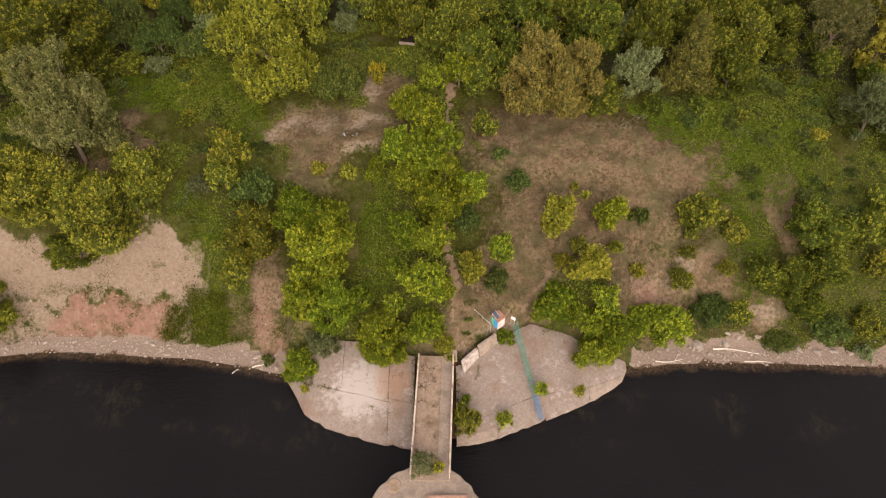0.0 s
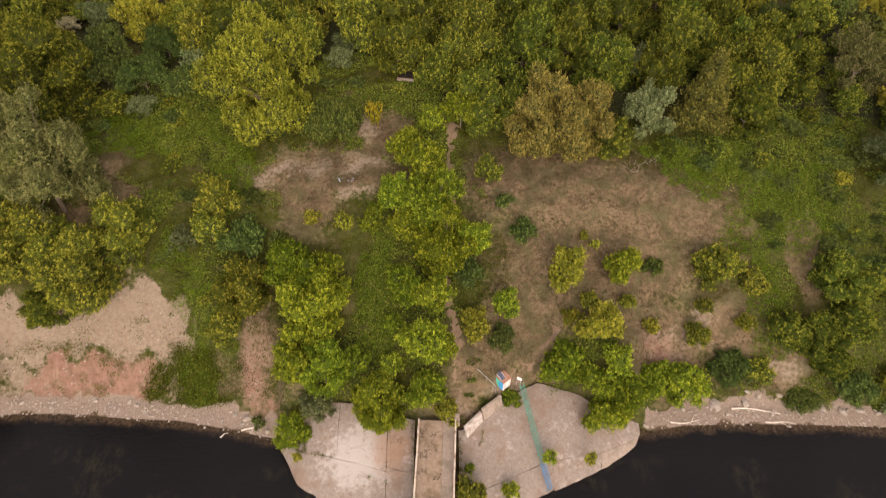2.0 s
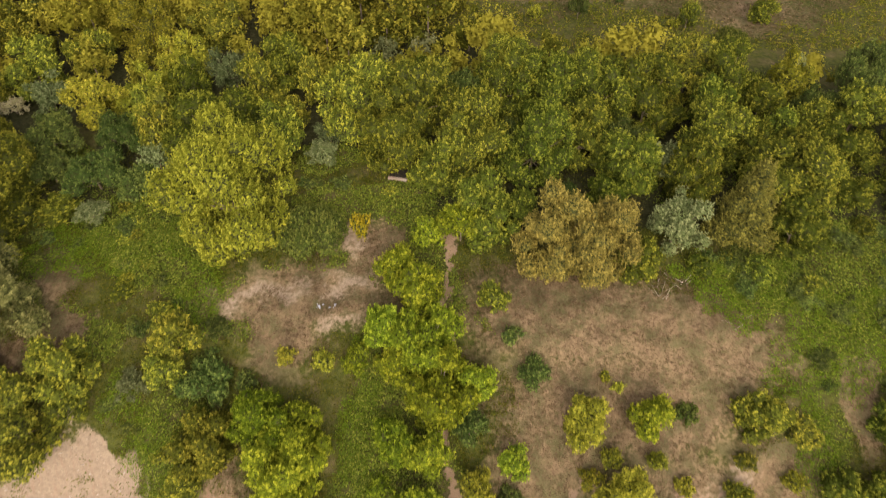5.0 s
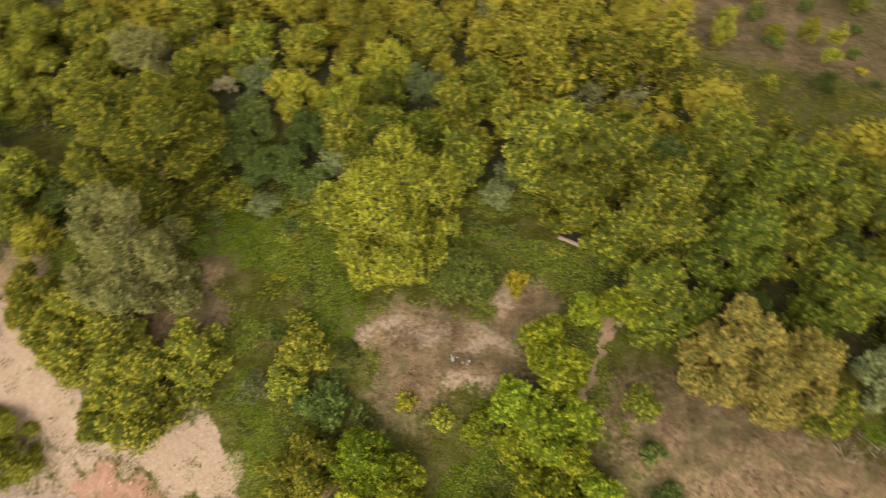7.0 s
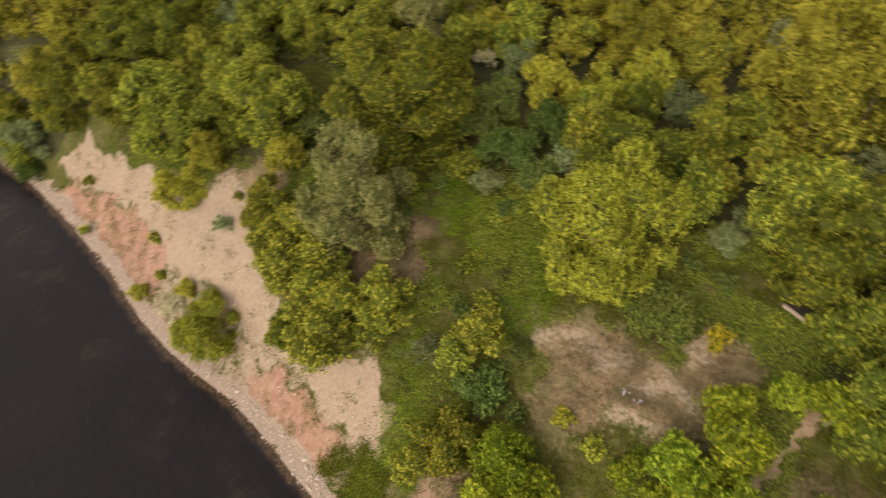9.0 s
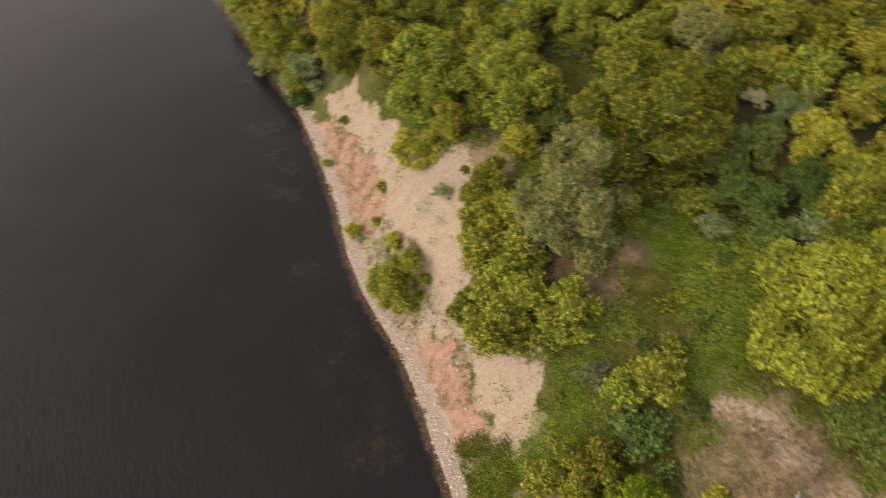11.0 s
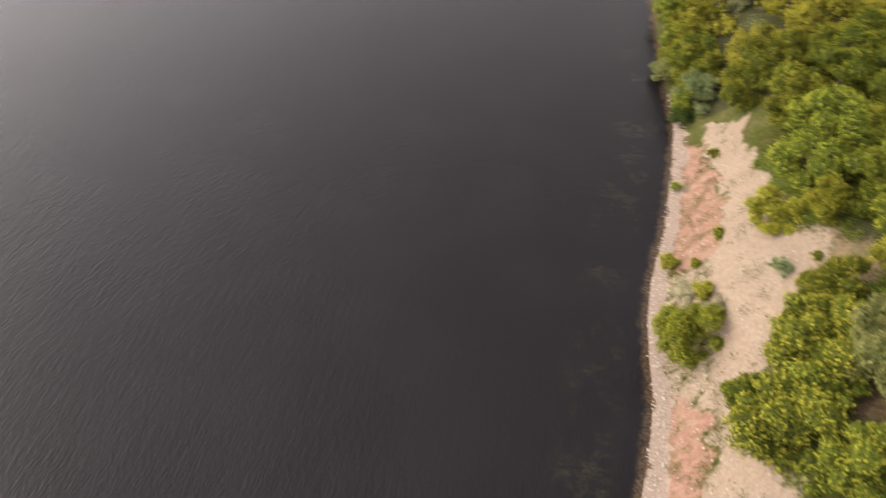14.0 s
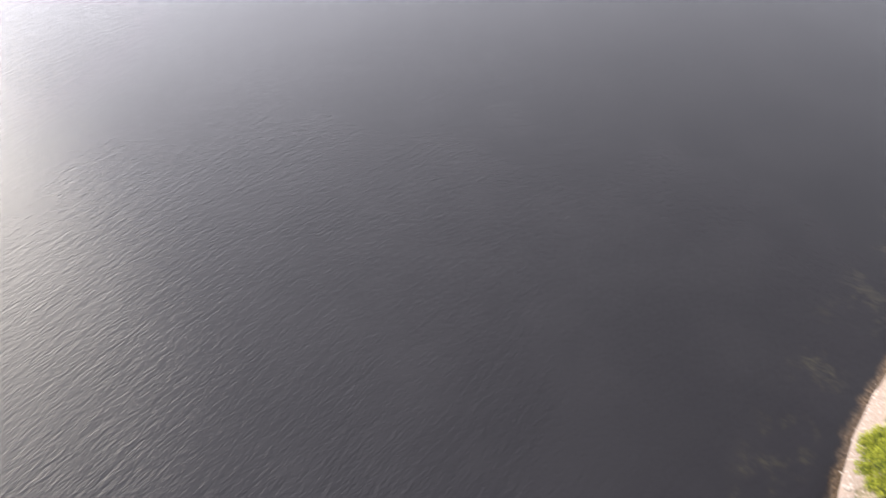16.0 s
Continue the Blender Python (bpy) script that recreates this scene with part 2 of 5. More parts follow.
LUSH = foliage("lush_grass_blades", (0.05, 0.085, 0.009), (0.105, 0.155, 0.015), (0.18, 0.22, 0.024), 0.25)


def ground_material():
    """Soil, straw and grass, laid out by the zones stored on the sheet, with ragged edges."""
    s = Nodes("bank_soil_and_grass")
    one, two = s.n.new("ShaderNodeSeparateColor"), s.n.new("ShaderNodeSeparateColor")
    for node, name in ((one, "zone_a"), (two, "zone_b")):
        a = s.n.new("ShaderNodeAttribute")
        a.attribute_name = name
        s.l.new(a.outputs["Color"], node.inputs["Color"])
    sand, clay, dry = one.outputs
    beach, track, wet = two.outputs
    rough, fine, grit = s.noise(0.35, 6.0, 0.65), s.noise(1.6, 6.0, 0.7), s.noise(6.0, 4.0, 0.7)
    edge = s.maths("MULTIPLY", s.maths("SUBTRACT", s.maths("ADD", rough, fine), 1.0), 1.1)

    def zone(mask, lo=0.3, hi=0.72):
        return s.ramp(s.maths("ADD", mask, edge), lo, hi)

    green = s.mix(s.ramp(fine, 0.3, 0.7), (0.028, 0.035, 0.009), (0.06, 0.066, 0.015))
    green = s.mix(s.ramp(rough, 0.45, 0.66, 0, 0.55), green, (0.085, 0.066, 0.034))
    # wood floor: litter colour, taken near black to paint shade between the crowns
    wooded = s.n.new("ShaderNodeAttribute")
    wooded.attribute_name = "litter_and_shade"
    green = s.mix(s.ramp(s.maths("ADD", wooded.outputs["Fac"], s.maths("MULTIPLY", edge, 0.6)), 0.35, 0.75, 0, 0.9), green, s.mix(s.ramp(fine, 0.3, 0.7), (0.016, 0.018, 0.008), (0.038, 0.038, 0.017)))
    straw = s.mix(s.ramp(fine, 0.28, 0.72), (0.092, 0.066, 0.039), (0.178, 0.128, 0.08))
    straw = s.mix(s.ramp(rough, 0.4, 0.64, 0, 0.85), straw, (0.068, 0.066, 0.03))
    straw = s.mix(s.ramp(s.noise(0.9, 5.0, 0.7), 0.52, 0.7, 0, 0.6), straw, (0.075, 0.078, 0.03))
    straw = s.mix(s.ramp(grit, 0.55, 0.75, 0, 0.35), straw, (0.25, 0.2, 0.145))
    sandy = s.mix(s.ramp(fine, 0.3, 0.7), (0.157, 0.122, 0.09), (0.213, 0.169, 0.127))
    sandy = s.mix(s.ramp(grit, 0.56, 0.7, 0, 0.45), sandy, (0.135, 0.1, 0.068))
    sandy = s.mix(s.ramp(s.noise(1.2, 6.0, 0.7, stretch=(1.5, 0.3, 0.3, 0)), 0.5, 0.68, 0, 0.55), sandy, (0.185, 0.127, 0.093))
    sandy = s.mix(s.ramp(s.noise(2.4, 5.0, 0.75), 0.6, 0.72, 0, 0.6), sandy, (0.095, 0.082, 0.05))
    sandy = s.mix(s.ramp(s.noise(3.6, 3.0, 0.6), 0.64, 0.7, 0, 0.7), sandy, (0.3, 0.26, 0.21))
    sandy = s.mix(s.ramp(s.noise(0.8, 5.0, 0.7), 0.6, 0.72, 0, 0.4), sandy, (0.16, 0.125, 0.075))
    red = s.mix(s.ramp(s.noise(0.9, 6.0, 0.7), 0.32, 0.68), (0.165, 0.09, 0.066), (0.21, 0.13, 0.097))
    red = s.mix(s.ramp(s.noise(0.8, 6.0, 0.7, stretch=(1.6, 0.35, 0.35, 0)), 0.5, 0.68, 0, 0.7), red, (0.215, 0.155, 0.112))
    red = s.mix(s.ramp(grit, 0.55, 0.72, 0, 0.4), red, (0.13, 0.085, 0.06))
    shingle = s.mix(s.ramp(grit, 0.3, 0.7), (0.145, 0.11, 0.088), (0.25, 0.2, 0.163))
    col = s.mix(zone(dry), green, straw)
    col = s.mix(zone(sand), col, sandy)
    col = s.mix(s.maths("MULTIPLY", zone(clay, 0.15, 0.75), s.ramp(s.noise(0.55, 6.0, 0.7), 0.3, 0.56, 0.35, 1.0)), col, red)
    col = s.mix(zone(track, 0.42, 0.6), col, (0.178, 0.126, 0.088))
    col = s.mix(s.ramp(beach, 0.35, 0.65), col, shingle)
    col = s.mix(s.ramp(wet, 0.3, 0.8), col, (0.07, 0.045, 0.028))
    s.bump(s.maths("ADD", fine, s.maths("MULTIPLY", grit, 0.4)), 0.7, 0.25)
    return s.done(col, 0.97, spec=0.1)


def water_material():
    """Dark river water: ripples of two lengths, brown weed showing in the shallows."""
    s = Nodes("dark_river_water")
    a = s.n.new("ShaderNodeAttribute")
    a.attribute_name = "shallow"
    near = a.outputs["Fac"]
    edge = s.ramp(s.maths("ADD", near, s.maths("MULTIPLY", s.noise(0.5, 4.0), 0.2)), 0.985, 1.085)
    offshore = s.maths("MULTIPLY", s.ramp(near, 0.05, 0.35), s.ramp(near, 0.62, 0.82, 1.0, 0.0))
    patch = s.ramp(s.noise(0.13, 3.0, 0.6), 0.5, 0.62)
    streak = s.ramp(s.noise(0.9, 6.0, 0.75, stretch=(1.0, 0.45, 1.0, 25)), 0.42, 0.66)
    weed = s.maths("MULTIPLY", s.maths("MULTIPLY", offshore, patch), streak)
    col = s.mix(s.ramp(s.noise(0.05, 3.0), 0.35, 0.7), (0.0066, 0.006, 0.0069), (0.0084, 0.0077, 0.0086))
    col = s.mix(s.maths("MULTIPLY", weed, 0.3), col, (0.052, 0.046, 0.024))
    bed = s.mix(s.ramp(s.noise(2.2, 5.0, 0.7), 0.35, 0.68), (0.022, 0.014, 0.009), (0.085, 0.06, 0.038))
    col = s.mix(edge, col, bed)
    swell = s.noise(0.55, 3.0, 0.55, stretch=(0.45, 1.5, 1.0, -28))
    ripple = s.noise(1.7, 3.0, 0.6, stretch=(0.5, 1.3, 1.0, -15))
    gust = s.ramp(s.noise(0.03, 3.0), 0.3, 0.7, 0.8, 1.1)
    s.bump(s.maths("MULTIPLY", s.maths("ADD", swell, s.maths("MULTIPLY", ripple, 0.95)), gust), 0.4, 0.2)
    s.bsdf.inputs["IOR"].default_value = 1.33
    return s.done(col, 0.2, spec=0.28)


# ---- building helpers ----
def mesh_of(name, verts, faces, material, smooth=False):
    me = bpy.data.meshes.new(name)
    me.from_pydata([tuple(map(float, v)) for v in verts], [], faces)
    me.materials.append(material)
    if smooth:
        me.shade_smooth()
    return me


def part(name, bm, material, parent=None, label="", at=None):
    """Links a bmesh as one mesh object, under a thing or a part."""
    me = bpy.data.meshes.new(name)
    bm.to_mesh(me)
    bm.free()
    me.materials.append(material)
    ob = new(name, me)
    ob.parent = parent
    if at is not None:
        ob.matrix_basis = at
    return tagged(ob, label)


def box(bm, sx, sy, sz, m=None, bevel=0.02):
    """A box of that size, its base at the origin of m, with worn edges."""
    made = bmesh.ops.create_cube(bm, size=1.0)["verts"]
    bmesh.ops.transform(bm, matrix=(m or Matrix()) @ Matrix.Translation((0, 0, sz / 2)) @ Matrix.Diagonal((sx, sy, sz, 1)), verts=made)
    if bevel:
        edges = list({e for v in made for e in v.link_edges})
        bmesh.ops.bevel(bm, geom=edges, offset=bevel, segments=1, affect="EDGES")
    return bm


def rod(bm, a, b, r0, r1=None, sides=7):
    """A tapered rod from a to b."""
    a, b = Vector(a), Vector(b)
    made = bmesh.ops.create_cone(bm, cap_ends=True, segments=sides, radius1=r0, radius2=r0 if r1 is None else r1, depth=(b - a).length)["verts"]
    bmesh.ops.transform(bm, matrix=Matrix.Translation((a + b) / 2) @ (b - a).to_track_quat("Z", "Y").to_matrix().to_4x4(), verts=made)
    return bm


def thing(name, at, label, category, group="", kind=""):
    ob = new(name)
    ob.empty_display_size = 0.3
    ob.matrix_basis = at
    return tagged(ob, label, category, group, kind)


# ---- the lie of the land ----
def smooth(w):
    w = np.clip(w, 0, 1)
    return w * w * (3 - 2 * w)


EDGE_X = [-24.5, -22.8, -20.9, -17.5, -13.6, -9.4, -5.2, 1.3, 4.5, 8.0, 14.9, 19, 23.0, 26, 28.2, 29.2]
EDGE_Y = [59.5, 57.0, 53.4, 51.2, 49.8, 48.6, 47.8, 48.2, 48.5, 49.4, 52.2, 53.9, 55.8, 57.7, 59.4, 61.6]
TOP_X = [-24, -18, -12.7, -4.6, 2.4, 4.5, 8.0, 11.5, 14, 20.2, 24.0, 29.3]
TOP_Y = [62, 64.6, 64.2, 61.5, 60.0, 61.2, 64.0, 66.2, 67.5, 66.0, 63.6, 62.4]


def shore(x):
    """The water's edge, as y over x."""
    return np.interp(x, [-400, -190, -150, -136, -119, -102, -89, -80, -72, -66, -59, -48, -40, -31, -27, -24, 30, 36, 46, 56, 64, 72, 120, 400],
                     [30, 59.5, 64.6, 66.4, 66.2, 65.2, 63.5, 63.3, 64.0, 64.8, 64.9, 64.0, 63.6, 61.9, 60.9, 60.5, 61.5, 62.6, 62.8, 62.6, 62.3, 61.8, 61, 50])


def ground(x, y):
    """Height of the land: beach, steep bank, then a gently rising shelf; steeper over the sand cliff, built up behind the landing."""
    d = y - shore(x)
    far_d, far_z = [28, 32, 38, 52, 80, 200, 3000], [20, 21.6, 22.9, 26.6, 28.5, 31, 36]
    slope = np.interp(d, [-60, -8, 0, 3, 5.5, 9, 12, 18, 24] + far_d, [-9, -2.2, 0, 0.8, 2.6, 5.6, 8.4, 12.4, 17] + far_z)
    cliff = np.interp(d, [-60, -8, 0, 3, 5, 8.5, 12, 16, 22] + far_d, [-9, -2.2, 0, 0.8, 2.8, 6.6, 13, 16.6, 20, 22, 23.6, 24.6, 26.6, 28.5, 31, 36])
    lo, hi = np.interp(x, EDGE_X, EDGE_Y), np.interp(x, TOP_X, TOP_Y)
    v = np.clip((y - lo) / (hi - lo), 0, 1)
    under = 0.42 + 0.325 * (hi - lo) * v * (1 - 0.25 * v) - 0.75 + np.minimum(y - lo, 0) * 0.5
    bank = np.interp(y, [61, 63, 65, 68, 72, 76, 82, 86], [4.2, 5.4, 6.2, 8.2, 10.4, 12.6, 15.6, 17.6])
    up = smooth((y - hi + 0.3) / 3.0)
    landing = np.where(y > 86, slope, np.maximum(under, -9) * (1 - up) + np.maximum(bank, under) * up)
    w, c = smooth((-30 - x) / 8), smooth((x + 25.5) / 2.5) * smooth((31 - x) / 3)
    low = slope * (1 - c) + landing * c
    return low * (1 - w) + cliff * w


def blob(x, y, cx, cy, rx, ry, turn=0.0):
    """1 in the middle of an oval, 0.5 at its edge, 0 well outside."""
    c, s = math.cos(radians(turn)), math.sin(radians(turn))
    u, v = ((x - cx) * c + (y - cy) * s) / rx, (-(x - cx) * s + (y - cy) * c) / ry
    return np.clip(1.25 - 0.75 * np.sqrt(u * u + v * v), 0, 1)


def band(v, lo, hi, soft):
    return np.clip(np.minimum((v - lo) / soft, (hi - v) / soft) + 0.5, 0, 1)


def ovals(x, y, rows):
    return np.maximum.reduce([blob(x, y, *r) for r in rows])


DRY = [(-19, 95, 13, 5.5, 3), (-21, 89, 5, 3.5, 10), (-10, 102.5, 4.5, 5), (-53, 97, 2.6, 3.4), (-50, 90.5, 3.5, 3.5), (-57, 86.5, 4, 3.5),
       (17, 93, 14, 8), (33, 90, 14, 7, -12), (24, 82, 17, 7), (13, 75, 7, 5), (33, 72, 7, 6), (51, 70, 6, 3), (56.5, 83, 3, 5), (44, 75, 6, 5), (-28.5, 71, 3.2, 7), (9.5, 66, 4.5, 2.2), (5, 68, 5.5, 4.5), (1, 63.5, 4.5, 2.5), (13, 70, 4, 3)]
DRY_FAR = [(24, 172, 20, 6, -6), (58, 166, 17, 6), (38, 184, 14, 4), (14, 192, 18, 9), (28, 174, 9, 6), (61, 164, 10, 10), (7, 176, 7, 4), (70, 198, 36, 16), (-83, 87, 6, 4, 20), (-104, 118, 8, 5)]
BARE = [(33.5, 72, 4.6, 3.6), (40.5, 75, 2.0, 3.0), (51.5, 69.6, 4.5, 1.8), (-28.6, 70, 2.2, 5.5), (-13, 97.2, 6.2, 2.0, 10), (-23, 96.2, 8, 1.7, 4), (-28.5, 94.2, 2.6, 1.8), (-14, 91, 4.5, 1.6, 12), (-12.5, 104, 3.2, 2.2, 35), (-47.5, 81, 1.5, 4.0, 10), (-87, 83.5, 3, 4.0), (10, 65.5, 4.5, 2.0), (2.0, 62.6, 3.0, 1.8)]
PATH = [(2.6, 62.7), (1.6, 66), (2.0, 69.9), (1.7, 74.1), (0.4, 77.6), (-0.1, 80.2), (0.4, 85), (0.8, 92.2), (0.9, 104)]
SIDE_PATH = [(9.6, 66.8), (12.4, 69.2), (15.5, 71.5), (19, 74)]
FAR_PATH = [(-1.5, 168), (-2.5, 176.4), (-2.9, 180.4), (-2.1, 186.6), (-1.8, 191.5), (-3, 200)]


def near_line(x, y, points, width):
    best = np.full_like(x, 99.0)
    for (ax, ay), (bx, by) in zip(points, points[1:]):
        t = np.clip(((x - ax) * (bx - ax) + (y - ay) * (by - ay)) / ((bx - ax) ** 2 + (by - ay) ** 2), 0, 1)
        best = np.minimum(best, np.hypot(x - ax - t * (bx - ax), y - ay - t * (by - ay)))
    return np.clip(1.0 - 0.5 * best / width, 0, 1)


def patchy(x, y, scale, seed):
    """Smooth random patches between about -0.7 and 0.7."""
    flat = [noise.noise((a * scale + seed, b * scale, 0.3)) for a, b in zip(np.ravel(x), np.ravel(y))]
    return np.array(flat).reshape(np.shape(x))


def zones(x, y):
    """How sandy, clayey, strawy, stony, trodden and wet the ground is."""
    x, y = x + 1.8 * patchy(x, y, 0.3, 40) + 1.0 * patchy(x, y, 0.8, 41), y + 1.5 * patchy(x, y, 0.3, 50) + 0.9 * patchy(x, y, 0.8, 51)
    d = y - shore(x)
    top = np.interp(x, [-140, -134, -127, -115, -100, -91, -87, -83, -77, -71.5, -64.7, -60, -51, -45, -42, -39, -37.5], [70, 73, 77.3, 77.5, 80.3, 79.5, 82.5, 86, 82, 78, 77.4, 76.8, 77.2, 79, 78, 75.2, 70])
    low = np.interp(x, [-135, -128, -118, -104, -92, -88, -70, -67, -58, -50, -44, -38], [71, 72, 73.9, 73.8, 73.5, 71.4, 72.4, 71.4, 72.2, 72, 71.9, 72.2])
    sand = band(y, low, top, 1.4) * band(x, -134, -37.5, 2)
    clay = np.maximum(band(y, shore(x) + 2.4, low - 0.5, 1.8) * band(x, -64.5, -44, 4), band(y, shore(x) + 2.4, low - 0.3, 1.2) * band(x, -129, -91, 4))
    sand = np.maximum(sand, 0.62 * band(y, shore(x) + 2.2, low + 1, 2) * band(x, -95, -61, 4))
    sand = np.maximum(sand, 0.5 * band(y, shore(x) + 2.2, low + 1, 1.5) * band(x, -46, -39, 3))
    clay = np.maximum(clay, 0.55 * ovals(x, y, [(-28.6, 68.5, 2.6, 6), (-26.5, 64.8, 2.2, 2.5), (33, 71.5, 4, 2.6)]))
    sand = np.maximum(sand, 0.62 * ovals(x, y, BARE))
    dry = np.maximum(ovals(x, y, DRY), ovals(x, y, DRY_FAR))
    dry = np.maximum(dry, 0.5 * band(d, 2.5, 9, 3) * band(x, -38, -20, 4))
    dry = np.maximum(dry, 0.42 * band(d, 2.5, 14, 4) * band(x, 28, 64, 8))
    beach = band(x, -139, 500, 4) * (1 - band(x, -25, 30.5, 1)) * band(d, -0.3, np.interp(x, [-60, -30, 30, 45, 70], [2.8, 3.0, 3.0, 4.4, 3.2]), 0.8)
    track = np.maximum.reduce([near_line(x, y, PATH, 0.5), near_line(x, y, FAR_PATH, 0.8), near_line(x, y, SIDE_PATH, 0.32)])
    wet = np.clip(0.35 - d / 1.2, 0, 1)
    return sand, clay, dry, beach, track, wet


def clear_of_wood(x, y):
    """True where no wood grows: bank, meadow, clearings and the far field."""
    d = y - shore(x)
    edge = np.interp(x, [-400, -150, -136, -133, -118, -100, -90, -80, -72, -60, -45, -36, -20, -8, -4, 2, 5, 35, 50, 70, 90, 400],
                     [66, 69, 72, 82, 83, 84, 88, 90, 100, 107, 112, 113, 122, 120, 114, 106, 104, 106, 108, 106, 90, 80])
    field = (y > np.interp(x, [-9, -7, -2, 6, 12, 36, 60, 120], [230, 174, 163, 152, 143, 142, 139, 132])) & (x > -9)
    glade = (blob(x, y, -103, 118, 9, 7) > 0.5) | (blob(x, y, -60, 122, 5, 5) > 0.5) | (blob(x, y, -90, 106, 8, 6) > 0.5)
    return (y < edge) | field | glade | (d < 5)


# ---- ground, water ----
def grid_lines(fine_lo, fine_hi, step, far):
    inner = np.arange(fine_lo, fine_hi, step)
    out = [fine_hi + step * 1.6 * (1.35 ** k - 1) / 0.35 for k in range(1, 40)]
    out = [v for v in out if v < fine_hi + far] + [fine_hi + far]
    back = [fine_lo - (v - fine_hi) for v in out][::-1]
    return np.array(back + list(inner) + out)


def sheet(name, xs, ys, height, material):
    gx, gy = np.meshgrid(xs, ys)
    z = height(gx, gy)
    v = np.stack([gx, gy, z], -1).reshape(-1, 3)
    n = len(xs)
    i = (np.arange(len(ys) - 1)[:, None] * n + np.arange(n - 1)[None]).reshape(-1)
    me = bpy.data.meshes.new(name)
    me.from_pydata(v.tolist(), [], np.stack([i, i + 1, i + n + 1, i + n], 1).tolist())
    me.materials.append(material)
    me.shade_smooth()
    return new(name, me), v


def rough_ground(x, y):
    """The land with its hummocks and the washed-out runnels of the cliff."""
    z = ground(x, y)
    d = y - shore(x)
    hum = np.sin(x * 0.9 + 1.3 * np.sin(y * 0.37)) * np.sin(y * 0.8 + 1.1 * np.sin(x * 0.31)) * 0.22 + np.sin(x * 0.23 + 2) * np.sin(y * 0.19 + 1) * 0.5
    run = np.sin(x * 1.1 + 2.2 * np.sin(x * 0.43)) * 0.22 + np.sin(x * 2.6 + y * 0.3) * 0.05
    on_cliff = band(d, 4, 14, 3) * band(x, -134, -36, 4)
    calm = smooth((d - 1.5) / 5) * (1 - 0.85 * band(x, -24, 30, 3) * band(y, 40, 67, 2))
    return z + (hum + run * on_cliff) * calm


land, v = sheet("ground", grid_lines(-150, 92, 0.75, 2600), grid_lines(58, 128, 0.7, 2600), rough_ground, ground_material())
tagged(land, "steep river bank of sand, red clay, straw and grass", "ground", kind="structure")
sand, clay, dry, beach, track, wet = zones(v[:, 0], v[:, 1])
for key, cols in (("zone_a", (sand, clay, dry)), ("zone_b", (beach, track, wet))):
    att = land.data.color_attributes.new(key, "FLOAT_COLOR", "POINT")
    att.data.foreach_set("color", np.stack([*cols, np.ones_like(sand)], 1).astype(np.float32).ravel())

# 1 under the wood, where the soil colour carries the trees' shade
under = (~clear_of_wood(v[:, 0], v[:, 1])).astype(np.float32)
land.data.attributes.new("litter_and_shade", "FLOAT", "POINT").data.foreach_set("value", under)

water, v = sheet("water", grid_lines(-200, 100, 3.0, 2500), np.array([-2500, -1200, -600, -300, -150, -80, -40, -10, 10, 25, *np.arange(32, 72, 1.0), 80, 100]), lambda x, y: 0 * x, water_material())
tagged(water, "dark rippled river water along the bank", "water", kind="structure")
near = np.clip(1 + (v[:, 1] - shore(v[:, 0])) / 16, 0, 1)
water.data.attributes.new("shallow", "FLOAT", "POINT").data.foreach_set("value", near.astype(np.float32))


# ---- trees and shrubs ----
def leaf_mesh(name, at, facing, size, material, slim=0.55, tip=None, mass=None):
    """Many small pointed leaves: places, ways they face, lengths; tip: 0 for the darker leaf colours, 1 for the pale
    one at a shoot's end; mass: triangles of the dark crown core.
    """
    n = len(at)
    facing = facing / (np.linalg.norm(facing, axis=1, keepdims=True) + 1e-9)
    along = np.cross(facing, np.random.normal(size=(n, 3)))
    along /= np.linalg.norm(along, axis=1, keepdims=True) + 1e-9
    side = np.cross(facing, along)
    s = size[:, None]
    v = np.stack([at - along * s * 0.38 - side * s * slim * 0.5, at - along * s * 0.38 + side * s * slim * 0.5, at + along * s * 0.62], 1).reshape(-1, 3)
    if mass is not None:
        v = np.vstack([v, mass.reshape(-1, 3)])
        tip = np.concatenate([tip, np.zeros(len(mass))])
        n += len(mass)
    me = bpy.data.meshes.new(name)
    me.vertices.add(3 * n)
    me.vertices.foreach_set("co", v.astype(np.float32).ravel())
    me.loops.add(3 * n)
    me.loops.foreach_set("vertex_index", np.arange(3 * n, dtype=np.int32))
    me.polygons.add(n)
    me.polygons.foreach_set("loop_start", np.arange(0, 3 * n, 3, dtype=np.int32))
    me.materials.append(material)
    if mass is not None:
        me.materials.append(CORE_SHADE)
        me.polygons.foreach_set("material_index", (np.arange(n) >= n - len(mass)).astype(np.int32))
    me.update(calc_edges=True)
    tip = np.random.uniform(0, 1, n) ** 2 if tip is None else tip
    me.attributes.new("tip_tone", "FLOAT", "FACE").data.foreach_set("value", tip.astype(np.float32))
    return me


ball = bmesh.new()
bmesh.ops.create_icosphere(ball, subdivisions=2, radius=1.0)
ROUND_TRIS = np.array([[p.co[:] for p in f.verts] for f in ball.faces if f.normal.z > -0.35])
ball.free()


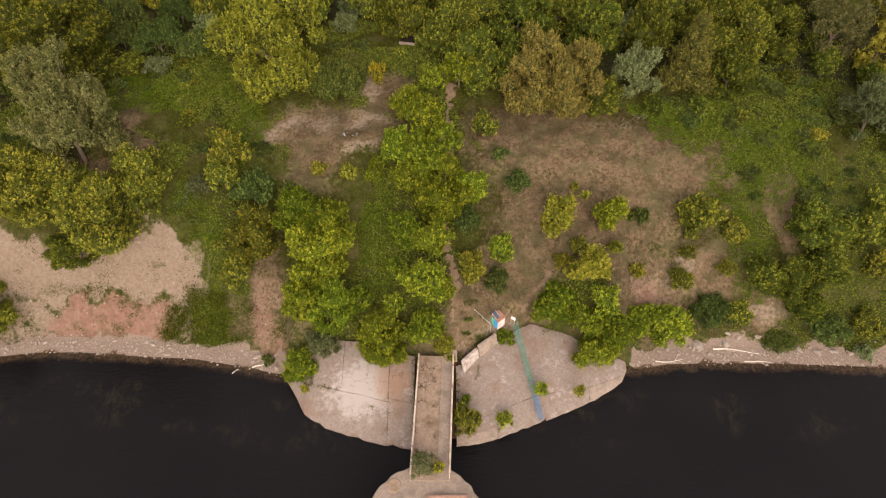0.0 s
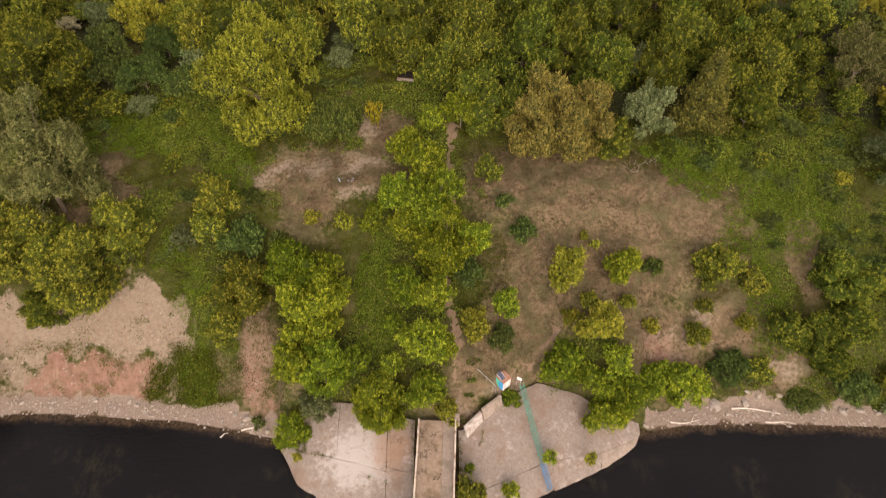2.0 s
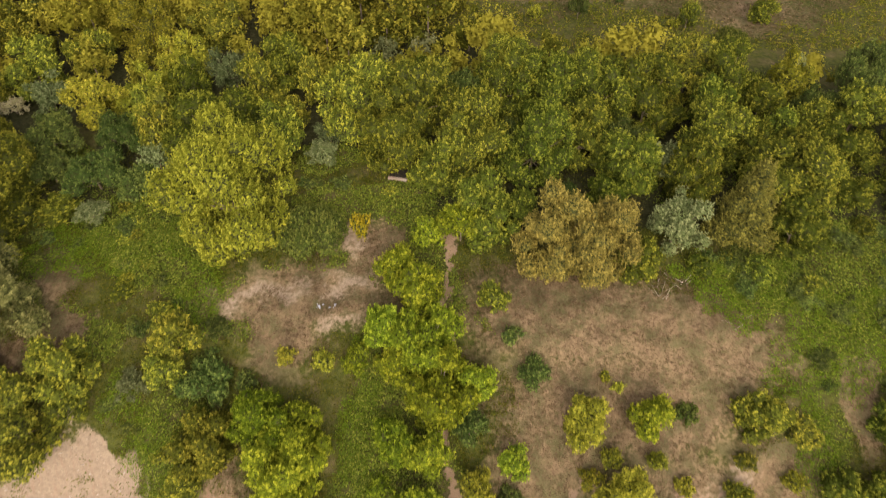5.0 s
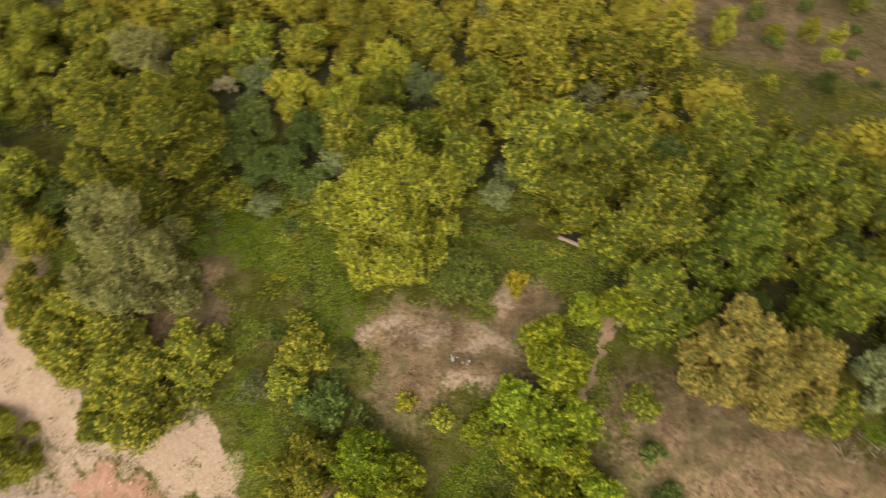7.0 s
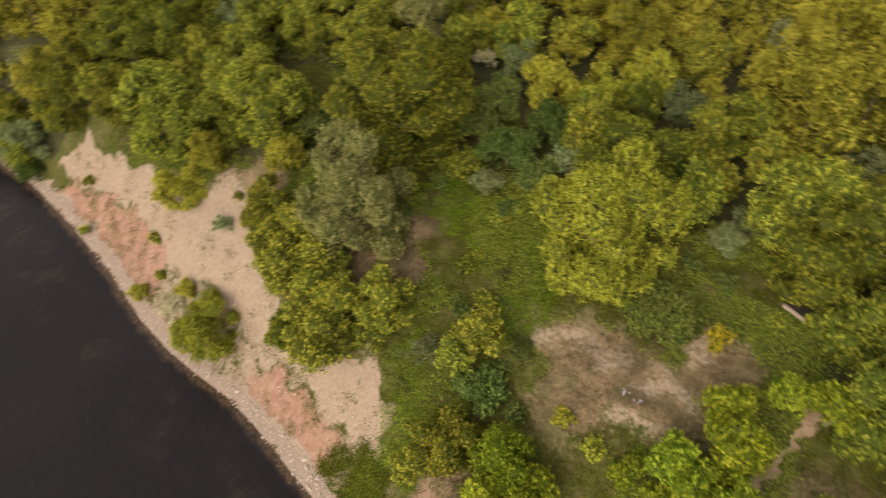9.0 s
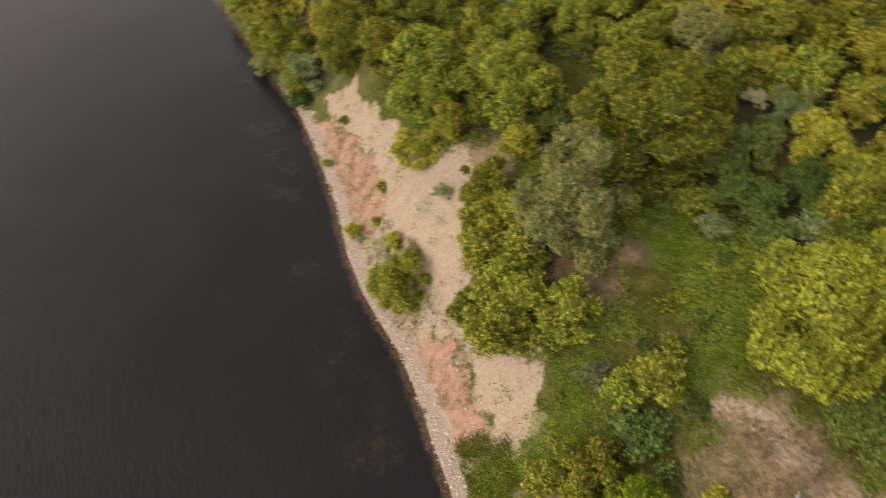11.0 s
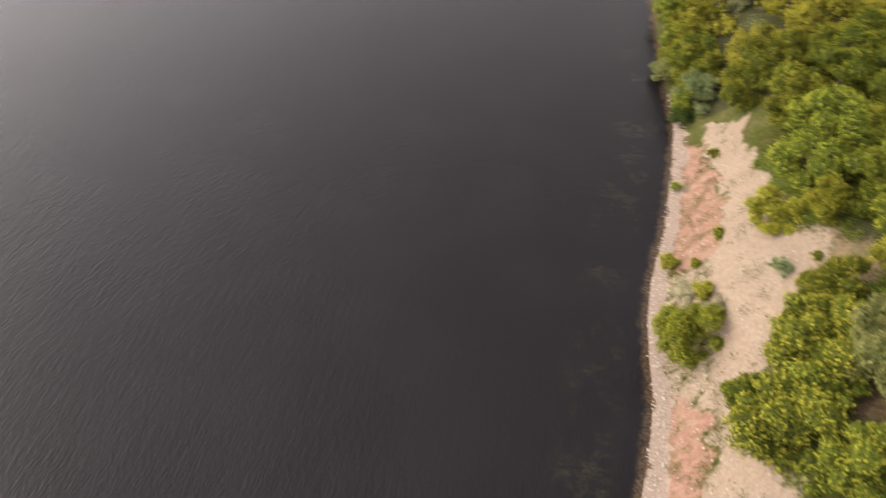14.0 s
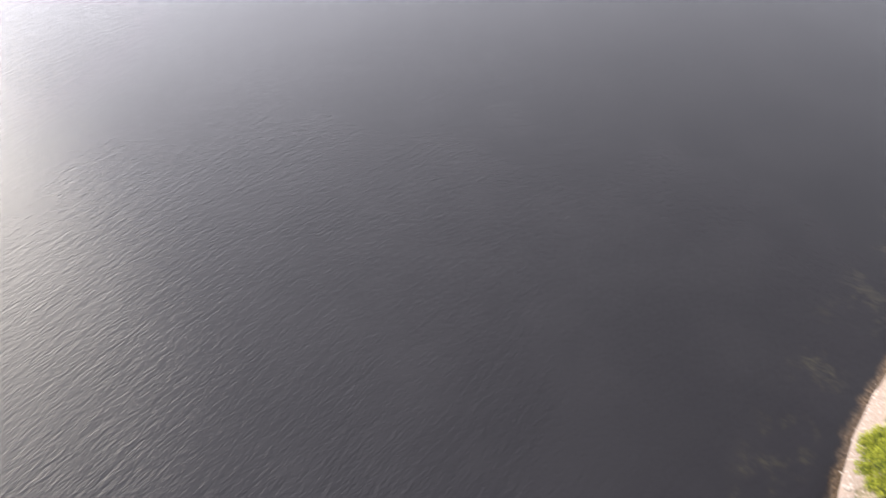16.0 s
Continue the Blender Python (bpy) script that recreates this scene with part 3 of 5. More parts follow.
def crown_points(rng, r, tall, lobes, base, cluster, leaves, spread, shape, hull=0.72, cover=0.3):
    """Leafy shoots over a cloud of lobes; the crown stands from base upward. Gives places, ways of facing, tip tones,
    sizes, lobes, and the dark mass inside.
    """
    mid = np.array([0, 0, base + tall / 2])
    if shape == "mound":
        a, k = rng.uniform(0, 6.28, lobes), np.sqrt(rng.uniform(0, 1, lobes))
        c = np.stack([np.cos(a) * k * r * 0.85, np.sin(a) * k * r * 0.85, base + tall * (0.55 - 0.3 * k * k)], 1)
        rad = rng.uniform(0.3, 0.48, lobes) * tall
    elif shape == "cone":
        k = (np.arange(lobes) + 0.5) / lobes
        a = np.arange(lobes) * 2.4
        c = np.stack([np.cos(a) * r * 0.6 * (1 - k), np.sin(a) * r * 0.6 * (1 - k), base + tall * (0.06 + 0.82 * k)], 1)
        rad = r * (0.62 - 0.4 * k)
    else:
        w = rng.normal(size=(lobes, 3))
        w /= np.linalg.norm(w, axis=1, keepdims=True)
        w[:, 2] = rng.uniform(-0.9, 0.9, lobes) if shape in ("full", "loose") else np.abs(w[:, 2]) * 1.15 - 0.4
        w[:, :2] *= np.sqrt(np.clip(1.05 - w[:, 2:] ** 2, 0.1, 1)) / (np.linalg.norm(w[:, :2], axis=1, keepdims=True) + 1e-6)
        w[:, :2] *= 1 - 0.38 * np.clip(w[:, 2:], 0, 1)
        far = rng.uniform(0.68, 1.0, (lobes, 1))
        c = mid + w * far * np.array([r, r, tall / 2])
        rad = rng.uniform(0.2, 0.4, lobes) * min(r, tall * 0.65) * min(1.0, (7.0 / r) ** 0.6)
        if shape == "loose":
            c, rad = mid + w * rng.uniform(0.4, 0.95, (lobes, 1)) * np.array([r, r, tall / 2]), rad * 0.68
        if r > 3.6 and shape == "full":
            a = rng.uniform(0, 6.28) + np.arange(9) * 0.698
            c = np.vstack([c, np.stack([np.cos(a) * 0.62 * r, np.sin(a) * 0.62 * r, np.full(9, base + 0.2 * min(tall, 2.4 * r))], 1)])
            rad = np.append(rad, rng.uniform(0.22, 0.3, 9) * r)
        if r < 3.6 and shape != "loose":
            c = mid + (c - mid) * 0.84
        c, rad = np.vstack([c, mid[None]]), np.append(rad, (0.66 if r < 3.6 else 0.52) * min(r, tall / 2))
    at, face, tip_tone = [], [], []
    for i, (p, q) in enumerate(zip(c, rad)):
        n = max(5, int(4 * math.pi * q * q / cluster ** 2))
        w = rng.normal(size=(n, 3))
        w /= np.linalg.norm(w, axis=1, keepdims=True)
        w = w[w[:, 2] > -0.35]
        spot = p + w * q * rng.uniform(0.82, 1.1, (len(w), 1))
        deep = np.min([np.linalg.norm(spot - c[j], axis=1) / rad[j] for j in range(len(c)) if j != i], axis=0)
        spot, w = spot[deep > 0.84], w[deep > 0.84]
        for s, o in zip(spot, w):
            if s[2] < 0.1:
                continue
            m = int(leaves * rng.uniform(0.65, 1.3))
            axis = o * 0.55 + np.array([0, 0, 0.8]) + rng.normal(size=3) * 0.26
            axis /= np.linalg.norm(axis)
            t = rng.uniform(0, 1, m)
            out = rng.normal(size=(m, 3))
            out -= (out @ axis)[:, None] * axis
            out /= np.linalg.norm(out, axis=1, keepdims=True) + 1e-6
            wide = spread * (1.1 - 0.95 * t) * rng.uniform(0.4, 1.1, m)
            at.append(s + axis * (spread * 3.0 * (t - 0.4))[:, None] + out * wide[:, None])
            face.append(out * 0.5 + axis * 0.7 + rng.normal(size=(m, 3)) * 0.14)
            tip_tone.append(np.clip(0.25 + 0.5 * t + 0.5 * rng.uniform(-0.5, 0.5), 0, 1))
    size = np.ones(sum(map(len, at)))
    # a closed layer of leaves under the shoots, toned darker for the shaded gaps
    many = np.maximum(12, (12.0 * rad ** 2 / cover ** 2)).astype(int) if hull > 0 else np.full(len(c), 60)
    pick = np.repeat(np.arange(len(c)), many)
    m = len(pick)
    w = rng.normal(size=(m, 3))
    w /= np.linalg.norm(w, axis=1, keepdims=True)
    if hull > 0:
        w[:, 2] = np.where(w[:, 2] < -0.45, -w[:, 2], w[:, 2])
    spot = c[pick] + w * rad[pick][:, None] * (rng.uniform(0.72, 0.97, (m, 1)) if hull > 0 else rng.uniform(0.35, 0.82, (m, 1)))
    free = np.full(m, True)
    for j in range(len(c) if hull > 0 else 0):
        free &= (pick == j) | (np.linalg.norm(spot - c[j], axis=1) > 0.8 * rad[j])
    at.append(spot[free])
    face.append((w * 0.8 + rng.normal(size=(m, 3)) * 0.35 + np.array([0, 0, 0.35]))[free])
    tip_tone.append(rng.uniform(0.0, 0.3, m)[free] if hull > 0 else np.full(m, 0.1))
    size = np.concatenate([size, np.full(int(free.sum()), 1.45) if hull > 0 else 1.0 + rad[pick] * 0.45])
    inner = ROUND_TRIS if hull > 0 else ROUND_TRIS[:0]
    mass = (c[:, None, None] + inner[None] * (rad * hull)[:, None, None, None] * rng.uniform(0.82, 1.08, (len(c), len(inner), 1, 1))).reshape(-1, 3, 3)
    return np.vstack(at), np.vstack(face), np.concatenate(tip_tone), size, c, mass[mass[:, :, 2].min(1) > 0.05]


#         crown height and base by radius, spray gap, leaves a spray, spray size, leaf size, shape
KINDS = {
    "maple": (2.3, -0.15, 0.76, 17, 0.33, 0.255, "full"),
    "green": (2.3, -0.15, 0.76, 17, 0.33, 0.255, "full"),
    "lime": (2.3, -0.15, 0.74, 17, 0.33, 0.25, "full"),
    "golden": (2.3, -0.15, 0.74, 17, 0.32, 0.245, "full"),
    "yellow": (2.0, -0.16, 0.6, 19, 0.25, 0.22, "full"),
    "brown": (3.1, -0.1, 0.64, 17, 0.27, 0.21, "full"),
    "cone": (3.45, -0.12, 0.64, 17, 0.27, 0.21, "cone"),
    "willow": (2.5, -0.1, 0.66, 20, 0.38, 0.24, "loose"),
    "silver": (2.1, -0.15, 0.58, 18, 0.28, 0.22, "loose"),
    "dark": (1.5, -0.1, 0.64, 17, 0.26, 0.22, "round"),
    "weed": (0.85, -0.16, 0.5, 15, 0.17, 0.2, "mound"),
    "dry": (1.3, -0.15, 0.6, 12, 0.32, 0.26, "loose"),
}
SIZES = (1.0, 1.6, 2.4, 3.3, 4.4, 5.8, 7.9, 10.4)
WORDS = {
    "maple": (("bush", "small olive-green maple bush growing from the slope", "bush"), ("tree", "olive-green maple tree with a clumpy rounded crown", "tree"), ("tree", "broad olive-green maple tree on the wooded bank", "tree")),
    "green": (("bush", "small dark green maple bush in the wood edge", "bush"), ("tree", "dark green maple tree with a clumpy crown", "tree"), ("tree", "broad dark green maple tree behind the meadow", "tree")),
    "lime": (("bush", "small bright green maple bush growing from the slope", "bush"), ("tree", "bright green maple tree with upright leafy shoots", "tree"), ("tree", "broad bright green maple tree near the landing", "tree")),
    "golden": (("bush", "small yellow-green bush standing on the dry slope", "bush"), ("tree", "young maple tree with yellowing golden-green leaves", "tree"), ("tree", "large maple tree with yellowing golden-green leaves", "tree")),
    "yellow": (("bush", "bright yellow-green bush on dry ground", "bush"),),
    "brown": (("tree", "rusty brown elm tree with a dense domed crown", "tree"),),
    "cone": (("tree", "rusty brown elm tree with a pointed crown", "tree"),),
    "willow": (("tree", "grey-green willow tree with loose feathery foliage", "tree"),),
    "silver": (("shrub", "low silvery willow shrub with narrow leaves", "shrub"), ("tree", "pale silvery willow with narrow leaves", "tree")),
    "dark": (("shrub", "low dark green shrub in dry grass", "shrub"), ("shrub", "dark green leafy shrub on the grassy slope", "shrub")),
    "weed": (("shrub", "low mound of rank green climbing weeds", "shrub"),),
    "dry": (("shrub", "half-dead shrub with grey dry twigs on the sand", "shrub"),),
}
LEAF["cone"] = LEAF["brown"]
made_trees, planted = {}, []


def build_tree(kind, r, version):
    tall, base, cluster, leaves, spread, size, shape = KINDS[kind]
    tall, base, lobes = tall * r * (0.85 if r < 2.4 else 1), base * r * (0.85 if r < 2.4 else 1), int(9 + 2.4 * r + (6 if shape == "loose" else 0) + (3 * r if kind in ("brown", "weed") else 0))
    if r < 2 and shape == "full":
        shape = "round"
    if r < 3:
        cluster, spread, size = cluster * 0.78, spread * 0.78, size * 0.8
    rng = np.random.default_rng(sum(map(ord, kind)) * 10 + int(r * 100) + version)
    np.random.seed(sum(map(ord, kind)) + int(r * 100) + version)
    words = WORDS[kind]
    name, label, category = words[min(len(words) - 1, (r > 2) + (r > 5))]
    ob = thing(name, Matrix(), label, category, group="plants of the river bank")
    at, face, tip_tone, scale, c, mass = crown_points(rng, r, tall, lobes, base, cluster, leaves, spread, shape, 0.5 if shape == "loose" else 0.66, 0.3 if r > 5 else 0.25)
    crown = new("crown", leaf_mesh("crown", at, face, size * scale * rng.uniform(0.65, 1.25, len(at)), LEAF[kind], 0.55, tip_tone, mass))
    crown.parent = ob
    bm = bmesh.new()
    fork = base + tall * 0.3
    thick = 0.035 * r + 0.02
    rod(bm, (0, 0, -0.8), (0.04 * r, 0, fork), thick * 1.3, thick * 0.8)
    for p in c[:0 if kind == "weed" else 6]:
        rod(bm, (0.04 * r, 0, fork * rng.uniform(0.7, 1.0)), tuple(p), thick * 0.45, thick * 0.1, 5)
    part("trunk", bm, BARK, ob)
    return ob


def plant(kind, x, y, r, high=1.0, base=None):
    """Sets a plant of that crown radius on the ground; repeats share their meshes."""
    r *= 1.04
    near = min(SIZES, key=lambda v: abs(math.log(v / r)))
    version = len(planted) % (3 if kind in ("maple", "lime", "green") and 2 < near < 6 else 2)
    s = r / near
    z = float(rough_ground(np.array([x]), np.array([y]))[0]) if base is None else base
    turn = (len(planted) * 137.5) % 360
    m = pose(x, y, z - 0.1, 0, 0, turn) @ Matrix.Diagonal((s, s, s * high, 1))
    if (kind, near, version) in made_trees:
        first = made_trees[kind, near, version]
        copy_thing(first, m @ Matrix.Diagonal((*(1 / v for v in first.scale), 1)))
    else:
        ob = build_tree(kind, near, version)
        ob.matrix_basis = m
        made_trees[kind, near, version] = ob
    planted.append((x, y, r))


plant("golden", -28.6, 104.9, 7.8, 1.12)
plant("yellow", -11.5, 104.1, 1.6, 2.1)
plant("weed", -19.1, 105.0, 4.7, 1.3)
plant("lime", -6.0, 98.0, 3.1)
plant("lime", -1.7, 102.7, 2.5)
plant("lime", -2.9, 93.5, 3.5)
plant("lime", -7.4, 89.5, 3.1)
plant("lime", -1.7, 87.9, 4.2)
plant("lime", -11.0, 86.3, 2.1)
plant("lime", -5.8, 86.0, 2.8)
plant("lime", -0.3, 82.1, 4.4)
plant("lime", 4.6, 83.5, 2.9)
plant("dark", 3.7, 79.0, 2.7)
plant("lime", -6.1, 77.0, 2.9)
plant("lime", -1.9, 75.3, 3.2)
plant("lime", -7.7, 72.6, 1.6)
plant("lime", -3.2, 68.8, 3.5)
plant("lime", -7.6, 67.3, 1.9)
plant("lime", -9.2, 62.8, 3.9, 0.9)
plant("lime", -2.8, 63.3, 3.1, 0.9)
plant("golden", 0.4, 61.6, 2.0)
plant("lime", -22.4, 79.0, 3.7)
plant("lime", -17.7, 76.9, 3.8)
plant("lime", -19.2, 72.8, 4.4)
plant("maple", -30.1, 77.6, 4.0)
plant("maple", -34.7, 88.1, 3.4)
plant("maple", -35.2, 84.1, 2.6)
plant("dark", -30.9, 84.2, 3.5, 1.1)
plant("dark", -25.4, 85.0, 1.7)
plant("lime", -21.7, 66.8, 3.4)
plant("lime", -17.4, 66.4, 3.7)
plant("lime", -13.4, 67.7, 2.6)
plant("silver", -19.1, 63.5, 3.0, 0.8)
plant("lime", -22.4, 60.4, 3.0, 0.8)
plant("dark", -21.5, 70.8, 2.5, 0.8)
plant("maple", -33.1, 73.0, 2.7, 0.8)
plant("maple", -47.3, 83.3, 3.7)
plant("maple", -46.5, 80.3, 2.5)
plant("silver", -39.1, 82.7, 2.4, 0.7)
plant("dark", -27.9, 62.7, 1.3, 0.8)
plant("dark", -30.0, 90.8, 2.0, 0.7)
plant("maple", -52.9, 77.4, 5.6, 0.9)
plant("maple", -58.2, 75.8, 4.0, 0.6)
plant("maple", -57.8, 81.3, 4.4)
plant("maple", 7.1, 93.6, 2.3)
plant("dark", 9.3, 89.2, 1.8, 0.9)
plant("dark", 12.0, 84.9, 2.5, 0.8)
plant("brown", 15.4, 100.0, 4.6, 1.1)
plant("brown", 21.3, 98.7, 4.3, 1.08)
plant("maple", 26.5, 98.5, 3.3)
plant("cone", 42.7, 105.0, 4.5)
plant("green", 49.3, 103.2, 3.9)
plant("green", 52.8, 117.2, 3.6)
plant("green", 57.8, 115.7, 3.7)
plant("green", 60.1, 110.0, 2.9, 0.9)
plant("green", 66.8, 106.4, 2.9, 0.9)
plant("green", 66.0, 112.0, 2.0, 0.9)
plant("silver", 32.9, 104.0, 4.6, 1.1)
plant("silver", 32.5, 114.9, 3.3, 1.1)
plant("green", 7.3, 105.8, 4.8)
plant("lime", 2.7, 103.9, 3.5)
plant("green", -0.4, 114.3, 4.4)
plant("green", 4.7, 118.0, 5.4)
plant("green", 13.3, 115.4, 5.5)
plant("green", 21.3, 119.2, 4.7)
plant("green", 27.2, 114.2, 4.8)
plant("green", 9.6, 131.1, 5.8)
plant("green", 16.8, 128.5, 5.7)
plant("green", 24.3, 128.8, 5.5)
plant("green", 32.3, 126.5, 5.5)
plant("maple", 40.7, 135.2, 5.1)
plant("green", 40.8, 118.1, 5.2)
plant("green", 46.8, 131.9, 5.2)
plant("golden", 56.9, 132.8, 3.6, 1.2)
plant("green", 51.2, 128.0, 3.6)
plant("green", 64.6, 124.4, 4.3)
plant("dark", 70.4, 132.6, 5.1, 1.5)
plant("willow", 69.3, 111.7, 5.9)
plant("dark", 60.3, 128.8, 3.6, 1.2)
plant("maple", -8.1, 118.3, 4.9)
plant("maple", -12.9, 125.4, 6.0)
plant("green", -3.8, 126.6, 6.0)
plant("silver", -17.3, 121.9, 2.9, 0.8)
plant("golden", 18.4, 79.1, 3.4, 0.9)
plant("lime", 27.1, 79.8, 3.1)
plant("weed", 32.1, 81.9, 1.8, 1.5)
plant("maple", 41.8, 80.4, 3.6)
plant("maple", 47.6, 79.6, 2.3, 0.8)
plant("golden", 21.7, 85.4, 0.8)
plant("golden", 23.3, 84.0, 0.9)
plant("lime", 9.1, 75.0, 2.1, 1.1)
plant("golden", 4.5, 71.9, 2.6)
plant("dark", 8.4, 70.9, 2.4, 0.9)
plant("golden", 22.8, 71.2, 3.3)
plant("golden", 21.6, 75.7, 1.5)
plant("golden", 18.6, 73.5, 1.6)
plant("golden", 27.3, 75.4, 1.4, 0.9)
plant("golden", 31.1, 73.8, 1.5, 1.1)
plant("lime", 16.8, 67.8, 3.6)
plant("lime", 21.9, 66.0, 3.1)
plant("lime", 25.0, 67.2, 2.6)
plant("lime", 26.1, 64.1, 3.4, 0.9)
plant("lime", 23.8, 61.8, 3.4, 0.9)
plant("lime", 30.5, 66.4, 2.9, 0.9)
plant("lime", 36.1, 66.5, 3.5, 0.9)
plant("lime", 32.9, 68.5, 2.1, 0.8)
plant("maple", 39.5, 76.4, 1.5)
plant("maple", 38.6, 73.1, 2.2)
plant("dark", 43.4, 69.2, 3.3, 0.9)
plant("maple", 47.3, 69.0, 2.4, 0.8)
plant("golden", 45.9, 74.6, 1.6, 0.8)
plant("green", 51.8, 73.0, 3.1, 0.9)
plant("green", 56.9, 72.3, 3.7, 0.9)
plant("green", 61.3, 73.7, 3.6, 0.9)
plant("green", 58.4, 69.6, 3.1, 0.7)
plant("green", 59.7, 79.9, 3.7)
plant("green", 62.7, 77.7, 3.2)
plant("dark", 61.7, 67.1, 3.4, 0.8)
plant("weed", 54.3, 66.3, 2.8, 0.8)
plant("lime", 9.8, 64.7, 1.6, 0.9)
plant("lime", 0.3, 69.1, 1.9)
plant("maple", -67.0, 106.2, 10.4, 0.85)
plant("willow", -58.7, 88.7, 8.1, 1.1)
plant("golden", -107.2, 125.8, 5.8)
plant("maple", -98.6, 133.1, 4.9)
plant("willow", -83.9, 127.6, 5.7)
plant("maple", -101.2, 114.5, 4.0)
plant("maple", -90.3, 117.2, 5.0)
plant("maple", -82.6, 139.5, 4.7)
plant("maple", -68.0, 136.1, 4.7)
plant("maple", -60.9, 142.5, 4.0)
plant("golden", -51.6, 146.6, 5.0, 1.1)
plant("golden", -43.8, 138.6, 4.0, 1.1)
plant("golden", -55.4, 128.7, 4.2)
plant("golden", -47.3, 130.1, 4.0)
plant("maple", -78.2, 148.8, 3.9)
plant("maple", -40.8, 149.1, 4.8)
plant("maple", -40.3, 125.3, 2.8)
plant("silver", -35.0, 136.7, 4.1)
plant("silver", -64.3, 131.0, 4.0, 0.9)
plant("dark", -60.7, 121.6, 4.2, 1.1)
plant("dark", -49.2, 121.3, 3.7, 1.1)
plant("dark", -58.6, 114.8, 3.3)
plant("dark", -51.1, 113.0, 3.9)
plant("dark", -45.0, 112.1, 3.5, 0.9)
plant("silver", -50.1, 106.9, 2.8, 0.7)
plant("silver", -42.4, 115.8, 2.7, 1.1)
plant("dry", -70.7, 130.3, 2.7)
plant("maple", -71.4, 123.1, 3.2)
plant("dark", -63.9, 107.8, 3.4, 0.8)
plant("maple", -26.6, 136.9, 4.2)
plant("silver", -18.0, 117.8, 2.8, 0.7)
plant("dark", -70.0, 103.2, 4.2, 0.7)
plant("dark", -44.9, 105.7, 2.1, 0.6)
plant("golden", -43.7, 106.6, 0.8)
plant("maple", -55.2, 108.0, 3.2, 0.5)
plant("maple", -65.0, 80.9, 5.6, 0.9)
plant("maple", -74.8, 83.5, 4.1)
plant("golden", -78.9, 91.7, 3.4)
plant("golden", -73.9, 68.6, 5.0, 0.85)
plant("golden", -92.9, 66.3, 2.0, 0.7)
plant("maple", -96.0, 73.1, 1.4, 0.9)
plant("maple", -115.1, 67.0, 1.1, 0.9)
plant("maple", -122.0, 73.2, 1.3, 0.9)
plant("golden", -90.7, 70.1, 1.3, 0.8)
plant("silver", -80.6, 79.4, 1.9, 0.5)
plant("golden", -82.7, 70.7, 2.0, 0.8)
plant("dry", -84.2, 68.1, 3.4, 0.7)
plant("dry", -77.8, 72.8, 2.6, 0.6)
plant("golden", -92.0, 78.8, 3.9, 0.7)
plant("golden", -91.1, 84.6, 3.4)
plant("maple", -95.4, 95.7, 6.7, 0.9)
plant("maple", -102.2, 84.5, 7.7, 0.9)
plant("maple", -91.8, 90.5, 3.7, 0.9)
plant("maple", -117.9, 83.4, 4.8)
plant("maple", -131.8, 77.6, 5.3)
plant("silver", -141.8, 69.7, 5.2)
plant("dark", -138.7, 68.0, 3.4, 0.7)
plant("maple", -154.4, 69.3, 5.0)
plant("willow", -156.5, 63.6, 3.7, 0.6)
plant("maple", -123.3, 90.5, 6.1)
plant("maple", -117.1, 98.7, 5.3)
plant("maple", -136.3, 81.5, 5.8)
plant("maple", -108.3, 110.9, 5.0)
plant("maple", -105.9, 118.8, 4.5)
plant("dark", -78.0, 100.1, 4.2, 0.8)
plant("maple", -104.2, 104.3, 3.9)
plant("silver", 70.8, 94.8, 5.4)
plant("maple", 69.5, 79.8, 3.8)
plant("maple", 67.9, 67.4, 2.7, 0.8)
plant("silver", 67.5, 64.0, 1.8, 0.7)
plant("golden", 62.8, 93.4, 1.7, 0.6)
plant("maple", -66.4, 80.9, 4.1)
plant("maple", 70.2, 74.1, 2.7, 0.9)
plant("golden", 9.0, 171.4, 2.6, 1.5)
plant("golden", 23.8, 176.1, 2.0, 1.4)
plant("golden", 28.6, 175.8, 1.8, 1.5)
plant("golden", 27.2, 169.3, 1.7, 1.2)
plant("dark", 18.4, 173.3, 2.3)
plant("golden", -20.4, 86.8, 1.5)
plant("golden", -15.3, 86.2, 1.6)
plant("weed", 3.9, 66.5, 1.0, 0.5)
plant("weed", 4.3, 68.4, 1.1, 0.5)
plant("weed", 3.6, 64.6, 0.8, 0.4)
plant("silver", 58.3, 134.8, 3.3, 1.2)
plant("yellow", 41.1, 172.6, 1.3)
plant("yellow", 45.9, 177.9, 1.5)
plant("yellow", 52.2, 172.2, 1.7)
plant("yellow", 33.2, 169.4, 1.0)
plant("yellow", 66.0, 177.9, 1.9)
plant("yellow", 1.8, 188.3, 1.9)
plant("maple", 61.0, 158.4, 2.8, 1.1)
plant("weed", 54.2, 152.4, 3.2)
plant("maple", 3.3, 50.6, 2.3, 1.25, base=1.0)
plant("lime", 9.2, 51.5, 1.3, 1.0, base=1.3)
plant("lime", 14.6, 55.7, 1.1, 1.0, base=2.7)
plant("golden", 20.6, 55.7, 1.0, 0.7, base=2.6)
plant("golden", -20.9, 56.0, 0.8, 1.0, base=2.2)
plant("lime", 3.4, 54.5, 0.8, 1.0, base=2.3)
plant("silver", -2.9, 42.0, 1.9, 1.2, base=5.0)
plant("golden", -0.7, 42.3, 0.9, 1.0, base=5.0)

